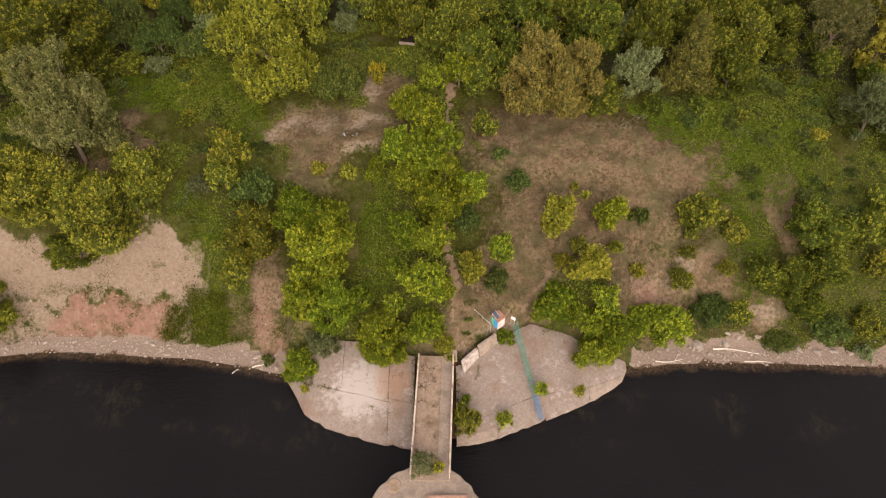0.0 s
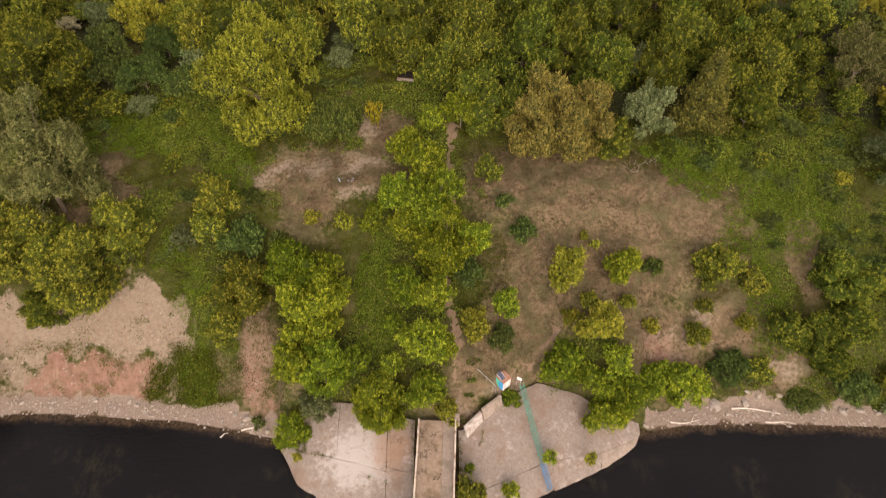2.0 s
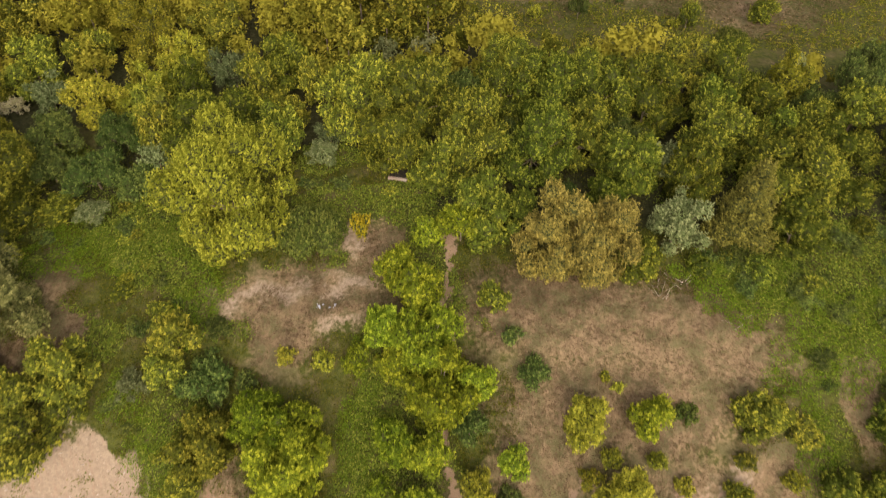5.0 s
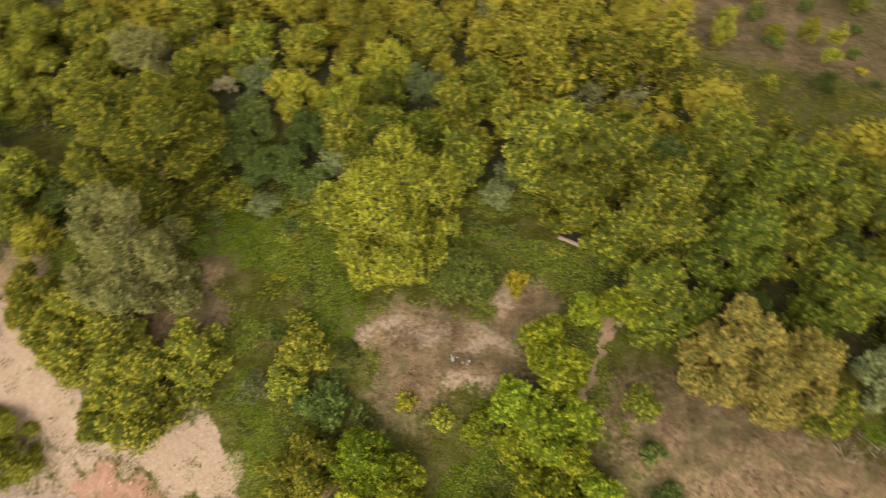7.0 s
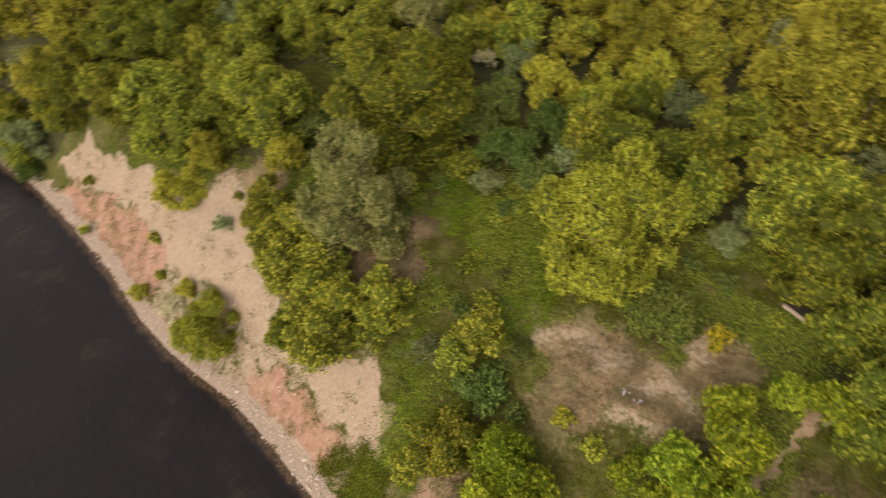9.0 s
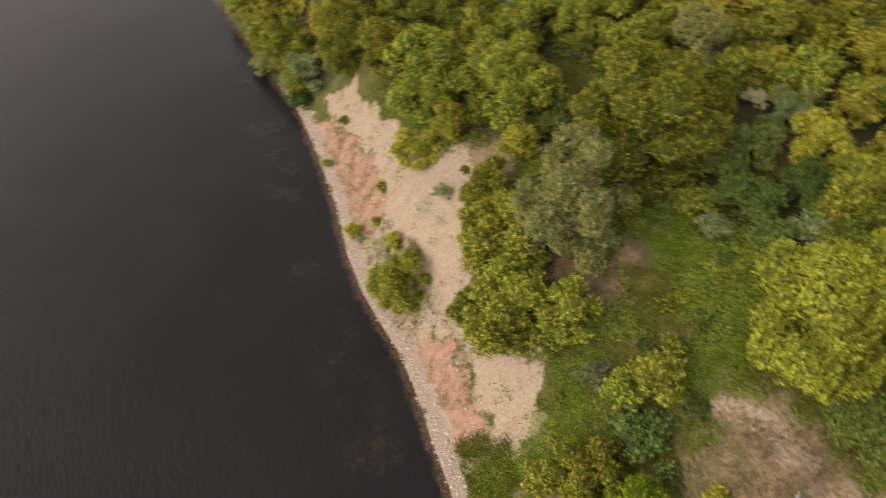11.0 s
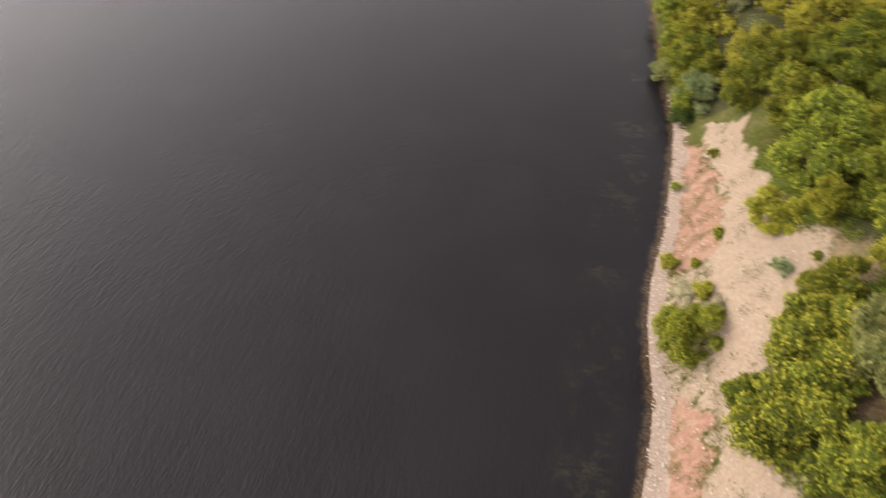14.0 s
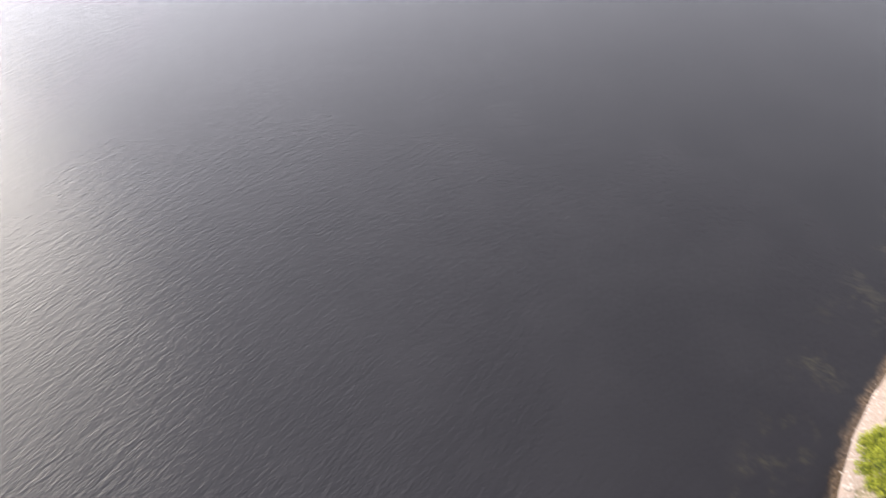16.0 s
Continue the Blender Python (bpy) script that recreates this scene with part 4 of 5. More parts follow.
# the wood behind: trees set apart from one another, where none stands yet; its depth is one mass of crowns
wood = random.Random(7)
spots = [(x, y, r) for x, y, r in planted]
near_wood, deep_wood = [], []
for _ in range(16000):
    x, y = wood.uniform(-215, 85), wood.uniform(66, 215)
    if bool(clear_of_wood(np.array(x), np.array(y))) or y > float(np.interp(x, [-215, -160, -110, -60, 0, 85], [120, 150, 178, 205, 215, 200])):
        continue
    big = wood.random()
    r = 4.9 + 1.6 * big if big > 0.45 else 2.7 + 2.6 * big
    if any(abs(x - a) < 9 and abs(y - b) < 9 and math.hypot(x - a, y - b) < 0.7 * (r + q) for a, b, q in spots):
        continue
    pick = wood.random()
    kind = "maple"
    if pick > (0.955 if x > -75 and y < 140 else 0.88):
        kind = "golden" if r > 4.7 else "silver"
    elif pick > 0.82 and r < 4.7:
        kind = "dark"
    # east of the path the darkened maple paints the shaded wood
    if kind == "maple" and -4 < x < 75 and y < 134:
        kind = "green"
    (near_wood if -140 < x < 75 and y < 134 else deep_wood).append((kind, round(x, 1), round(y, 1), r, wood.uniform(0.82, 1.42)))
    spots.append((x, y, r))
for k in range(15):
    x = -141 - 4.2 * k
    near_wood.append(("maple", round(x, 1), round(float(shore(x)) + wood.uniform(2.0, 5.0), 1), wood.uniform(2.6, 4.2), wood.uniform(0.8, 1.1)))
for row in near_wood:
    plant(*row)

rng = np.random.default_rng(5)
at, face, tip_tone, size, which, trunks = [], [], [], [], [], bmesh.new()
mats = ["maple", "golden", "silver", "dark"]
for kind, x, y, r, high in deep_wood:
    tall, base, cluster, leaves, spread, leaf_size, shape = KINDS[kind]
    tall, base = tall * r * high, base * r
    p, f, g, k, c, inside = crown_points(rng, r, tall, int(8 + 2.2 * r), base, cluster * 2.0, 8, spread * 1.9, shape, 0)
    z = float(rough_ground(np.array([x]), np.array([y]))[0])
    at.append(p + np.array([x, y, z]))
    face.append(f)
    tip_tone.append(np.clip(g + rng.uniform(0.1, 0.7), 0, 1))
    size.append(leaf_size * 2.0 * k * rng.uniform(0.6, 1.25, len(p)))
    which.append(np.full(len(p), mats.index(kind), dtype=np.int32))
    rod(trunks, (x, y, z - 0.5), (x, y, z + base + tall * 0.5), 0.22, 0.1, 5)
me = leaf_mesh("far_wood", np.vstack(at), np.vstack(face), np.concatenate(size), LEAF["maple"], 0.6, np.concatenate(tip_tone))
for key in mats[1:]:
    me.materials.append(LEAF[key])
me.polygons.foreach_set("material_index", np.concatenate(which))
far_wood = tagged(new("far_wood", me), "dense far wood of olive-green maples", "wood", kind="stuff")
part("trunks", trunks, BARK, far_wood)

# low shrubs over the rough meadow and along the foot of the bank
low = random.Random(23)
for x0, x1, y0, y1, count in ((-72, -26, 86, 112, 80), (34, 84, 80, 106, 130), (34, 84, 66, 80, 34), (-46, -22, 66, 86, 26), (-30, 0, 100, 120, 16), (4, 30, 66, 74, 14)):
    for _ in range(count):
        x, y = low.uniform(x0, x1), low.uniform(y0, y1)
        sand, clay, dry, beach, track, wet = (float(v) for v in zones(np.array(x), np.array(y)))
        if max(sand, clay, dry, beach, track) > 0.3 or (-30 < x < -8 and 74 < y < 100):
            continue
        kind = low.choice(("dark", "weed", "weed", "weed", "maple", "dark", "golden") if x < 30 else ("dark", "weed", "weed", "green", "dark", "weed", "dark"))
        plant(kind, round(x, 1), round(y, 1), low.uniform(0.8, 1.9 if x < 30 else 2.3), low.uniform(0.4, 0.8))

# the far field: scattered young bushes
for _ in range(34):
    x, y = low.uniform(2, 75), low.uniform(152, 200)
    if bool(clear_of_wood(np.array(x), np.array(y))):
        plant(low.choice(("golden", "golden", "maple", "dark")), round(x, 1), round(y, 1), low.uniform(0.9, 2.2), low.uniform(1.1, 2.0))


# ---- grass, weeds, shingle ----
def scatter(rng, n, x0, x1, y0, y1):
    x, y = rng.uniform(x0, x1, n), rng.uniform(y0, y1, n)
    return x, y, rough_ground(x, y)


def tufts(name, label, category, material, x, y, z, rng, each, high, spread, size, slim):
    n = len(x)
    at = np.repeat(np.stack([x, y, z], 1), each, axis=0)
    tall = np.repeat(high, each)
    at[:, :2] += rng.normal(size=(n * each, 2)) * spread
    at[:, 2] += tall * rng.uniform(0.15, 1.0, n * each)
    face = rng.normal(size=(n * each, 3)) * 0.6 + np.array([0, -0.15, 0.8])
    return tagged(new(name, leaf_mesh(name, at, face, size * rng.uniform(0.6, 1.3, n * each), material, slim)), label, category, kind="stuff")


rng = np.random.default_rng(11)
x, y, z = scatter(rng, 72000, -120, 78, 64, 122)
sand, clay, dry, beach, track, wet = zones(x, y)
bare = np.maximum.reduce([sand, clay, dry, beach, track])
on_landing = (x > -23) & (x < 29) & (y < 63.5)
weedy = (bare + 0.45 * patchy(x, y, 0.22, 3) < 0.42) & ~on_landing & (clear_of_wood(x, y) | (rng.uniform(size=len(x)) < 0.3)) & ((y - shore(x)) > 2.5)
x, y, z = x[weedy], y[weedy], z[weedy]
lush = patchy(x, y, 0.09, 9) + 0.55 * np.clip(ovals(x, y, [(-10, 78, 5, 13), (-34, 76, 7, 12), (46, 97, 11, 7), (-46, 104, 16, 8), (-32, 92, 6, 12)]) - 0.3, 0, 1)
tall = np.clip(0.35 + 0.9 * lush + 0.5 * patchy(x, y, 0.5, 14), 0.1, 1.5)
first = lush + np.clip((x - 30) / 60, 0, 0.4) < 0.12
tufts("meadow_grass", "rank green grass and weeds on the bank", "grass", GRASS, x[first], y[first], z[first], rng, 8, tall[first], 0.32, 0.27, 0.42)
tufts("weeds", "dark leafy weeds and nettles on the bank", "weeds", WEED, x[~first], y[~first], z[~first], rng, 11, tall[~first], 0.34, 0.28, 0.6)

x, y, z = scatter(rng, 60000, -62, 62, 66, 112)
lush = ovals(x, y, [(-10.5, 79, 3.6, 11), (-37, 75, 3.4, 7), (-37.5, 68.5, 3.6, 3), (-41, 82, 3, 3.5), (44, 97, 11, 6, -8), (-46, 103, 13, 6), (-33, 94, 3.5, 7), (50, 77, 3, 8), (54, 90, 13, 7)])
keep = (lush + 0.5 * patchy(x, y, 0.35, 90) > 0.62) & ((y - shore(x)) > 2.5)
x, y, z = x[keep], y[keep], z[keep]
tufts("lush_grass", "lush bright green grass and nettles in damp hollows", "grass", LUSH, x, y, z, rng, 10, 0.45 + 0.5 * np.clip(patchy(x, y, 0.5, 91), 0, 1), 0.28, 0.23, 0.45)

x, y, z = scatter(rng, 15000, -5, 100, 148, 205)
sand, clay, dry, beach, track, wet = zones(x, y)
open_field = clear_of_wood(x, y) & (track < 0.3)
dryish = dry + 0.6 * patchy(x, y, 0.12, 80) > 0.35
for keep, name, label, mat in ((open_field & dryish, "field_grass", "dry pinkish grass of the far field", STRAW), (open_field & ~dryish, "field_grass", "rough green grass of the far field", GRASS)):
    tufts(name, label, "grass", mat, x[keep], y[keep], z[keep], rng, 3, np.full(keep.sum(), 0.5), 0.45, 0.6, 0.35)

x, y, z = scatter(rng, 46000, -70, 70, 66, 106)
sand, clay, dry, beach, track, wet = zones(x, y)
strawy = (dry - sand - track + 0.5 * patchy(x, y, 0.3, 5) > 0.42) & ~((x > -23) & (x < 29) & (y < 64))
x, y, z = x[strawy], y[strawy], z[strawy]
tufts("dry_grass", "bleached dry grass on the sunlit slope", "grass", STRAW, x, y, z, rng, 4, np.full(len(x), 0.32), 0.28, 0.34, 0.25)

# sparse weeds on the cliff and at its foot
x, y, z = scatter(rng, 5200, -130, -22, 66, 78)
sand, clay, dry, beach, track, wet = zones(x, y)
some = (patchy(x, y, 0.4, 21) > 0.2) & ((y - shore(x)) > 3)
some |= (np.abs(y - shore(x) - 7.9 - 0.4 * patchy(x, y, 0.3, 71)) < 0.6) & (patchy(x, y, 0.5, 72) > -0.2) & (x > -70)
some |= (patchy(x, y, 0.25, 30) > -0.1) & (x > -46) & (x < -36) & ((y - shore(x)) < 8) & ((y - shore(x)) > 3)
lower = scatter(rng, 4200, -46, -31, 66, 74)
green = (patchy(lower[0], lower[1], 0.35, 33) > np.interp(lower[0], [-46, -42, -38, -34, -31], [0.25, -0.1, -0.5, -0.3, 0.35])) & ((lower[1] - shore(lower[0])) > 2.6) & ((lower[1] - shore(lower[0])) < 9)
x, y, z = (np.concatenate([p[some], q[green]]) for p, q in zip((x, y, z), lower))
some = np.full(len(x), True)
tufts("cliff_weeds", "scattered green weeds rooted in sand and clay", "weeds", GRASS, x[some], y[some], z[some], rng, 9, np.full(some.sum(), 0.3), 0.5, 0.26, 0.5)


def stone_mesh(name, seed, material=ROCK):
    rnd = random.Random(seed)
    bm = bmesh.new()
    bmesh.ops.create_icosphere(bm, subdivisions=1, radius=1.0)
    for p in bm.verts:
        p.co *= rnd.uniform(0.72, 1.12)
        p.co.z *= 0.62
    me = bpy.data.meshes.new(name)
    bm.to_mesh(me)
    bm.free()
    me.materials.append(material)
    return me


# shingle: many small stones in one sheet
x, y, z = scatter(rng, 26000, -150, 80, 60, 70)
d = y - shore(x)
lie = (d > -0.4) & (d < np.where(x > 30, 4.6, 3.0)) & ~((x > -24) & (x < 30)) & (rng.uniform(size=len(x)) < np.exp(-((d - 1.1) / 1.4) ** 2))
x, y, z = x[lie], y[lie], z[lie]
more = scatter(rng, 9000, -134, -24, 66, 84)
sandy, clayey, dry, beach, track, wet = zones(more[0], more[1])
loose = (np.maximum(sandy, clayey) > 0.55) & (patchy(more[0], more[1], 0.35, 77) > -0.05) & (rng.uniform(size=9000) < 0.45)
x, y, z = (np.concatenate([p, q[loose]]) for p, q in zip((x, y, z), more))
unit = np.array([(1, 0, 0), (0, 1, 0), (-1, 0, 0), (0, -1, 0), (0, 0, 0.7), (0, 0, -0.7)], float)
tri = np.array([(0, 1, 4), (1, 2, 4), (2, 3, 4), (3, 0, 4), (1, 0, 5), (2, 1, 5), (3, 2, 5), (0, 3, 5)])
size = 0.05 + 0.22 * rng.uniform(size=len(x)) ** 5
a = rng.uniform(0, 6.28, len(x))
jit = unit[None] * rng.uniform(0.65, 1.3, (len(x), 6, 1)) * size[:, None, None]
pts = np.stack([jit[..., 0] * np.cos(a)[:, None] - jit[..., 1] * np.sin(a)[:, None], jit[..., 0] * np.sin(a)[:, None] + jit[..., 1] * np.cos(a)[:, None], jit[..., 2]], -1) + np.stack([x, y, z + size * 0.2], 1)[:, None]
shingle = new("shingle", mesh_of("shingle", pts.reshape(-1, 3), (tri[None] + 6 * np.arange(len(x))[:, None, None]).reshape(-1, 3).tolist(), ROCK))
tagged(shingle, "pale limestone shingle at the water's edge and scree on the sand", "stones", kind="stuff")

stones = [stone_mesh("boulder", k) for k in range(6)]


def boulder(x, y, size, label="pale limestone boulder lying on the beach"):
    z = float(rough_ground(np.array([x]), np.array([y]))[0])
    ob = new("boulder", stones[int(x * 7 + y * 3) % 6])
    ob.matrix_basis = pose(x, y, z + size * 0.18, 0, 0, (x * 77) % 360) @ Matrix.Diagonal((size, size * 0.72, size * 0.8, 1))
    return tagged(ob, label, "boulder", "boulders of the beach")


boulder(39.0, 76.6, 0.75, "pale limestone boulder half-way up the dry slope")
for x, y, s in ((41.3, 65.6, 0.95), (45.8, 65.9, 0.8), (47.8, 66.6, 0.6), (52.5, 65.9, 0.75), (54.1, 65.8, 0.7), (46.3, 67.2, 0.55), (51.0, 66.6, 0.5), (57.5, 64.8, 0.6), (60.2, 64.4, 0.7), (63.0, 64.5, 0.6),
                (65.5, 64.2, 0.5), (42.8, 64.2, 0.4), (36.2, 64.9, 0.5), (49.6, 64.2, 0.4), (30.2, 62.4, 0.5), (-60.0, 66.6, 0.45), (-48.2, 66.5, 0.5), (-47.1, 66.0, 0.45), (-29.8, 63.6, 0.6), (-53.5, 66.7, 0.4),
                (-65.0, 66.4, 0.4), (-39.6, 65.8, 0.45), (-36.2, 65.5, 0.4), (-31.6, 64.2, 0.5), (-70.6, 65.2, 0.45), (-28.2, 62.4, 0.45), (-26.3, 61.6, 0.5)):
    boulder(x, y, s * 1.25)
rocky = random.Random(3)
for k in range(150):
    x = rocky.choice((rocky.uniform(-140, -26), rocky.uniform(-80, -26), rocky.uniform(31, 72)))
    boulder(round(x, 2), round(float(shore(x)) + rocky.uniform(0.2, 2.6 if x < 0 else 4.2), 2), rocky.uniform(0.16, 0.4), "small pale stone on the shingle beach")


def driftwood(name, a, b, thick, twigs, label):
    (ax, ay), (bx, by) = a, b
    za, zb = [float(rough_ground(np.array([p]), np.array([q]))[0]) + thick * 0.7 for p, q in (a, b)]
    ob = thing(name, pose(ax, ay, max(za, 0.1)), label, "driftwood", "driftwood on the beach")
    end = Vector((bx - ax, by - ay, max(zb, 0.1) - max(za, 0.1)))
    bm = bmesh.new()
    side = Vector((-end.y, end.x, 0)).normalized()
    spine = [end * k + side * math.sin(k * 5 + ax) * 0.22 for k in (0, 0.25, 0.5, 0.75, 1.0)]
    for k in range(4):
        rod(bm, spine[k], spine[k + 1], thick * (1 - 0.17 * k), thick * (0.83 - 0.17 * k), 8)
    part("log", bm, DRIFT, ob)
    for k in range(twigs):
        bm = bmesh.new()
        p = end * (0.55 + 0.4 * k / max(1, twigs))
        rod(bm, p, p + side * (1.0 if k % 2 else -0.9) + end.normalized() * 0.8 + Vector((0, 0, 0.25)), thick * 0.4, thick * 0.12, 5)
        part("branch", bm, DRIFT, ob)
    return ob


driftwood("drift_log", (43.6, 65.1), (50.9, 64.4), 0.15, 0, "long bleached driftwood log on the beach")
driftwood("drift_branch", (34.0, 62.9), (38.6, 63.2), 0.11, 3, "bleached driftwood branch with twigs by the water")
driftwood("drift_log", (48.3, 63.2), (52.8, 62.7), 0.11, 1, "bleached driftwood log at the water's edge")
driftwood("drift_branch", (-30.3, 61.7), (-27.6, 62.8), 0.14, 2, "grey driftwood branch beside the landing")
driftwood("drift_log", (-33.4, 61.0), (-32.3, 61.4), 0.1, 0, "short bleached stick floating at the edge")


def dead_branches(x, y, count, seed, label):
    z = float(rough_ground(np.array([x]), np.array([y]))[0])
    ob = thing("dead_branches", pose(x, y, z), label, "dead branches")
    rnd = random.Random(seed)
    for k in range(count):
        a, n = rnd.uniform(0.2, 1.4) + (1.6 if rnd.random() > 0.7 else 0), rnd.uniform(0.9, 2.2)
        bm = bmesh.new()
        s = Vector((rnd.uniform(-1, 1), rnd.uniform(-1, 1), 0.15))
        rod(bm, s, s + Vector((math.cos(a) * n, math.sin(a) * n, rnd.uniform(0.1, 0.9))), 0.035, 0.012, 5)
        part("branch", bm, DEADWOOD, ob)
    return ob


dead_branches(30.2, 95.2, 9, 1, "heap of grey dead branches on the slope")
dead_branches(33.0, 97.0, 8, 2, "heap of grey dead branches beside tall weeds")
dead_branches(40.0, 91.5, 5, 4, "a few grey dead branches in dry grass")

# litter on the bare patch
ob = thing("litter_heap", pose(-15.6, 93.9, float(rough_ground(np.array([-15.6]), np.array([93.9]))[0])), "small heap of faded plastic litter", "litter")
heap = random.Random(5)
for k in range(9):
    bm = bmesh.new()
    box(bm, heap.uniform(0.25, 0.5), heap.uniform(0.15, 0.35), heap.uniform(0.06, 0.16), pose(heap.uniform(-1.3, 1.3), heap.uniform(-0.4, 0.4), 0, heap.uniform(-20, 20), heap.uniform(-20, 20), heap.uniform(0, 180)), 0.05)
    part("scrap", bm, LITTER, ob)

# a dug-out with a concrete lip, at the edge of the wood; near-black blocks paint the shade of its hole
ob = thing("dugout_entrance", pose(-6.4, 115.2, float(rough_ground(np.array([-6.4]), np.array([115.2]))[0])), "dark dug-out entrance with a concrete lip under trees", "cellar")
bm = bmesh.new()
box(bm, 3.0, 0.4, 0.5, pose(-0.2, -0.95, 0.12, 0, 0, -12), 0.06)
part("lip", bm, CONCRETE, ob, "pale concrete lip")
bm = bmesh.new()
box(bm, 2.7, 2.2, 0.5, pose(0, 0.3, 0.05, 0, 0, -12), 0.02)
part("hole_shade", bm, PIT_SHADE, ob, "near-black block standing for the shaded hole")
bm = bmesh.new()
box(bm, 3.4, 1.2, 0.2, pose(0.3, 1.7, 1.9, 0, 0, -12), 0.04)
part("roof_slab", bm, PIT_SHADE, ob, "near-black roof slab over the hole")
bm = bmesh.new()
box(bm, 3.4, 0.3, 1.9, pose(0.3, 1.55, 0.0, 0, 0, -12), 0.04)
part("back_wall", bm, PIT_SHADE, ob, "dark back wall")

# ---- the concrete landing ----

def apron_point(x, v):
    """A point of the sloping apron: x across, v from the water's edge (0) to the top (1)."""
    lo, hi = float(np.interp(x, EDGE_X, EDGE_Y)), float(np.interp(x, TOP_X, TOP_Y))
    y = lo + (hi - lo) * v
    return Vector((x, y, 0.42 + 0.325 * (y - lo) * (1 - 0.25 * v)))


def apron_panel(parent, x0, x1, v0, v1, material, thick=0.4, gap=0.05, nx=8, nv=6):
    """One cast slab of the apron, with real thickness and a chipped edge."""
    bm = bmesh.new()
    rnd = random.Random(int(x0 * 100 + v0 * 1000))
    top = []
    for i in range(nx + 1):
        row = []
        for j in range(nv + 1):
            x = x0 + gap + (x1 - x0 - 2 * gap) * i / nx
            p = apron_point(x, v0 + (v1 - v0) * (0.004 + 0.992 * j / nv))
            if i in (0, nx) or j in (0, nv):
                p += Vector((rnd.uniform(-0.04, 0.04), rnd.uniform(-0.05, 0.05), rnd.uniform(-0.04, 0.0)))
                if v0 == 0 and j == 0:
                    p += Vector((0, rnd.choice((0, 0, 0.1, 0.35)) * rnd.random(), 0))
            row.append(bm.verts.new(p + Vector((0, 0, rnd.uniform(-0.02, 0.02)))))
        top.append(row)
    for i in range(nx):
        for j in range(nv):
            bm.faces.new((top[i][j], top[i + 1][j], top[i + 1][j + 1], top[i][j + 1]))
    made = bmesh.ops.extrude_face_region(bm, geom=list(bm.faces))["geom"]
    bmesh.ops.translate(bm, verts=[g for g in made if isinstance(g, bmesh.types.BMVert)], vec=(0, 0, -thick))
    bmesh.ops.recalc_face_normals(bm, faces=list(bm.faces))
    return part("slab", bm, material, parent)


WEST = [(-24.3, -8.2, 0, 0.42, CONCRETE), (-8.2, -4.3, 0, 0.46, CONCRETE), (-24.3, -20.2, 0.422, 1, CONCRETE), (-20.2, -15.42, 0.422, 1, CONCRETE), (-15.4, -8.22, 0.4203, 1, CONCRETE), (-8.2, -4.3, 0.463, 1, CONCRETE)]
EAST = [(2.0, 8.1, 0, 0.11, RIM), (2.0, 8.1, 0.112, 0.25, CONCRETE), (8.1, 15.4, 0, 0.25, CONCRETE), (15.4, 22.4, 0, 0.25, CONCRETE), (22.4, 29.0, 0, 0.25, RIM), (2.0, 29.0, 0.251, 1.0, CONCRETE)]
for slabs, label in ((WEST, "sloping weathered concrete apron west of the bridge"), (EAST, "sloping weathered concrete apron below the hut")):
    ob = thing("concrete_apron", Matrix(), label, "concrete apron", "landing aprons")
    for x0, x1, v0, v1, mat in slabs:
        apron_panel(ob, x0, x1, v0, v1, mat, 0.75 if v0 == 0 else 0.4, 0.02, max(4, int((x1 - x0) * 1.2)), 8)
# weeds rooted in the open joints
joint = [[], [], []]
for (x0, v0), (x1, v1), many in (((-20.2, 0.43), (-20.0, 0.99), 34), ((-24, 0.42), (-16, 0.424), 30), ((-8.2, 0.11), (-8.3, 0.5), 9), ((-4.5, 0.1), (-4.5, 0.98), 34), ((2.2, 0.1), (2.2, 0.9), 40), ((8.1, 0.0), (8.1, 0.25), 8), ((-12, 0.3), (-9, 0.35), 6), ((5.0, 0.7), (5.6, 0.85), 8)):
    for _ in range(many):
        k = rng.uniform()
        p = apron_point(x0 + (x1 - x0) * k + rng.normal() * 0.1, min(0.99, v0 + (v1 - v0) * k))
        for axis in range(3):
            joint[axis].append(p[axis])
joint = [np.array(v) for v in joint]
tufts("joint_weeds", "straggling weeds rooted in the joints of the aprons", "weeds", GRASS, *joint, rng, 7, np.full(len(joint[0]), 0.3), 0.16, 0.2, 0.5)

# ---- the foot bridge ----
DECK_Z = 4.9


def bridge_axis(y):
    return -1.05 + 0.037 * (y - 59.8)


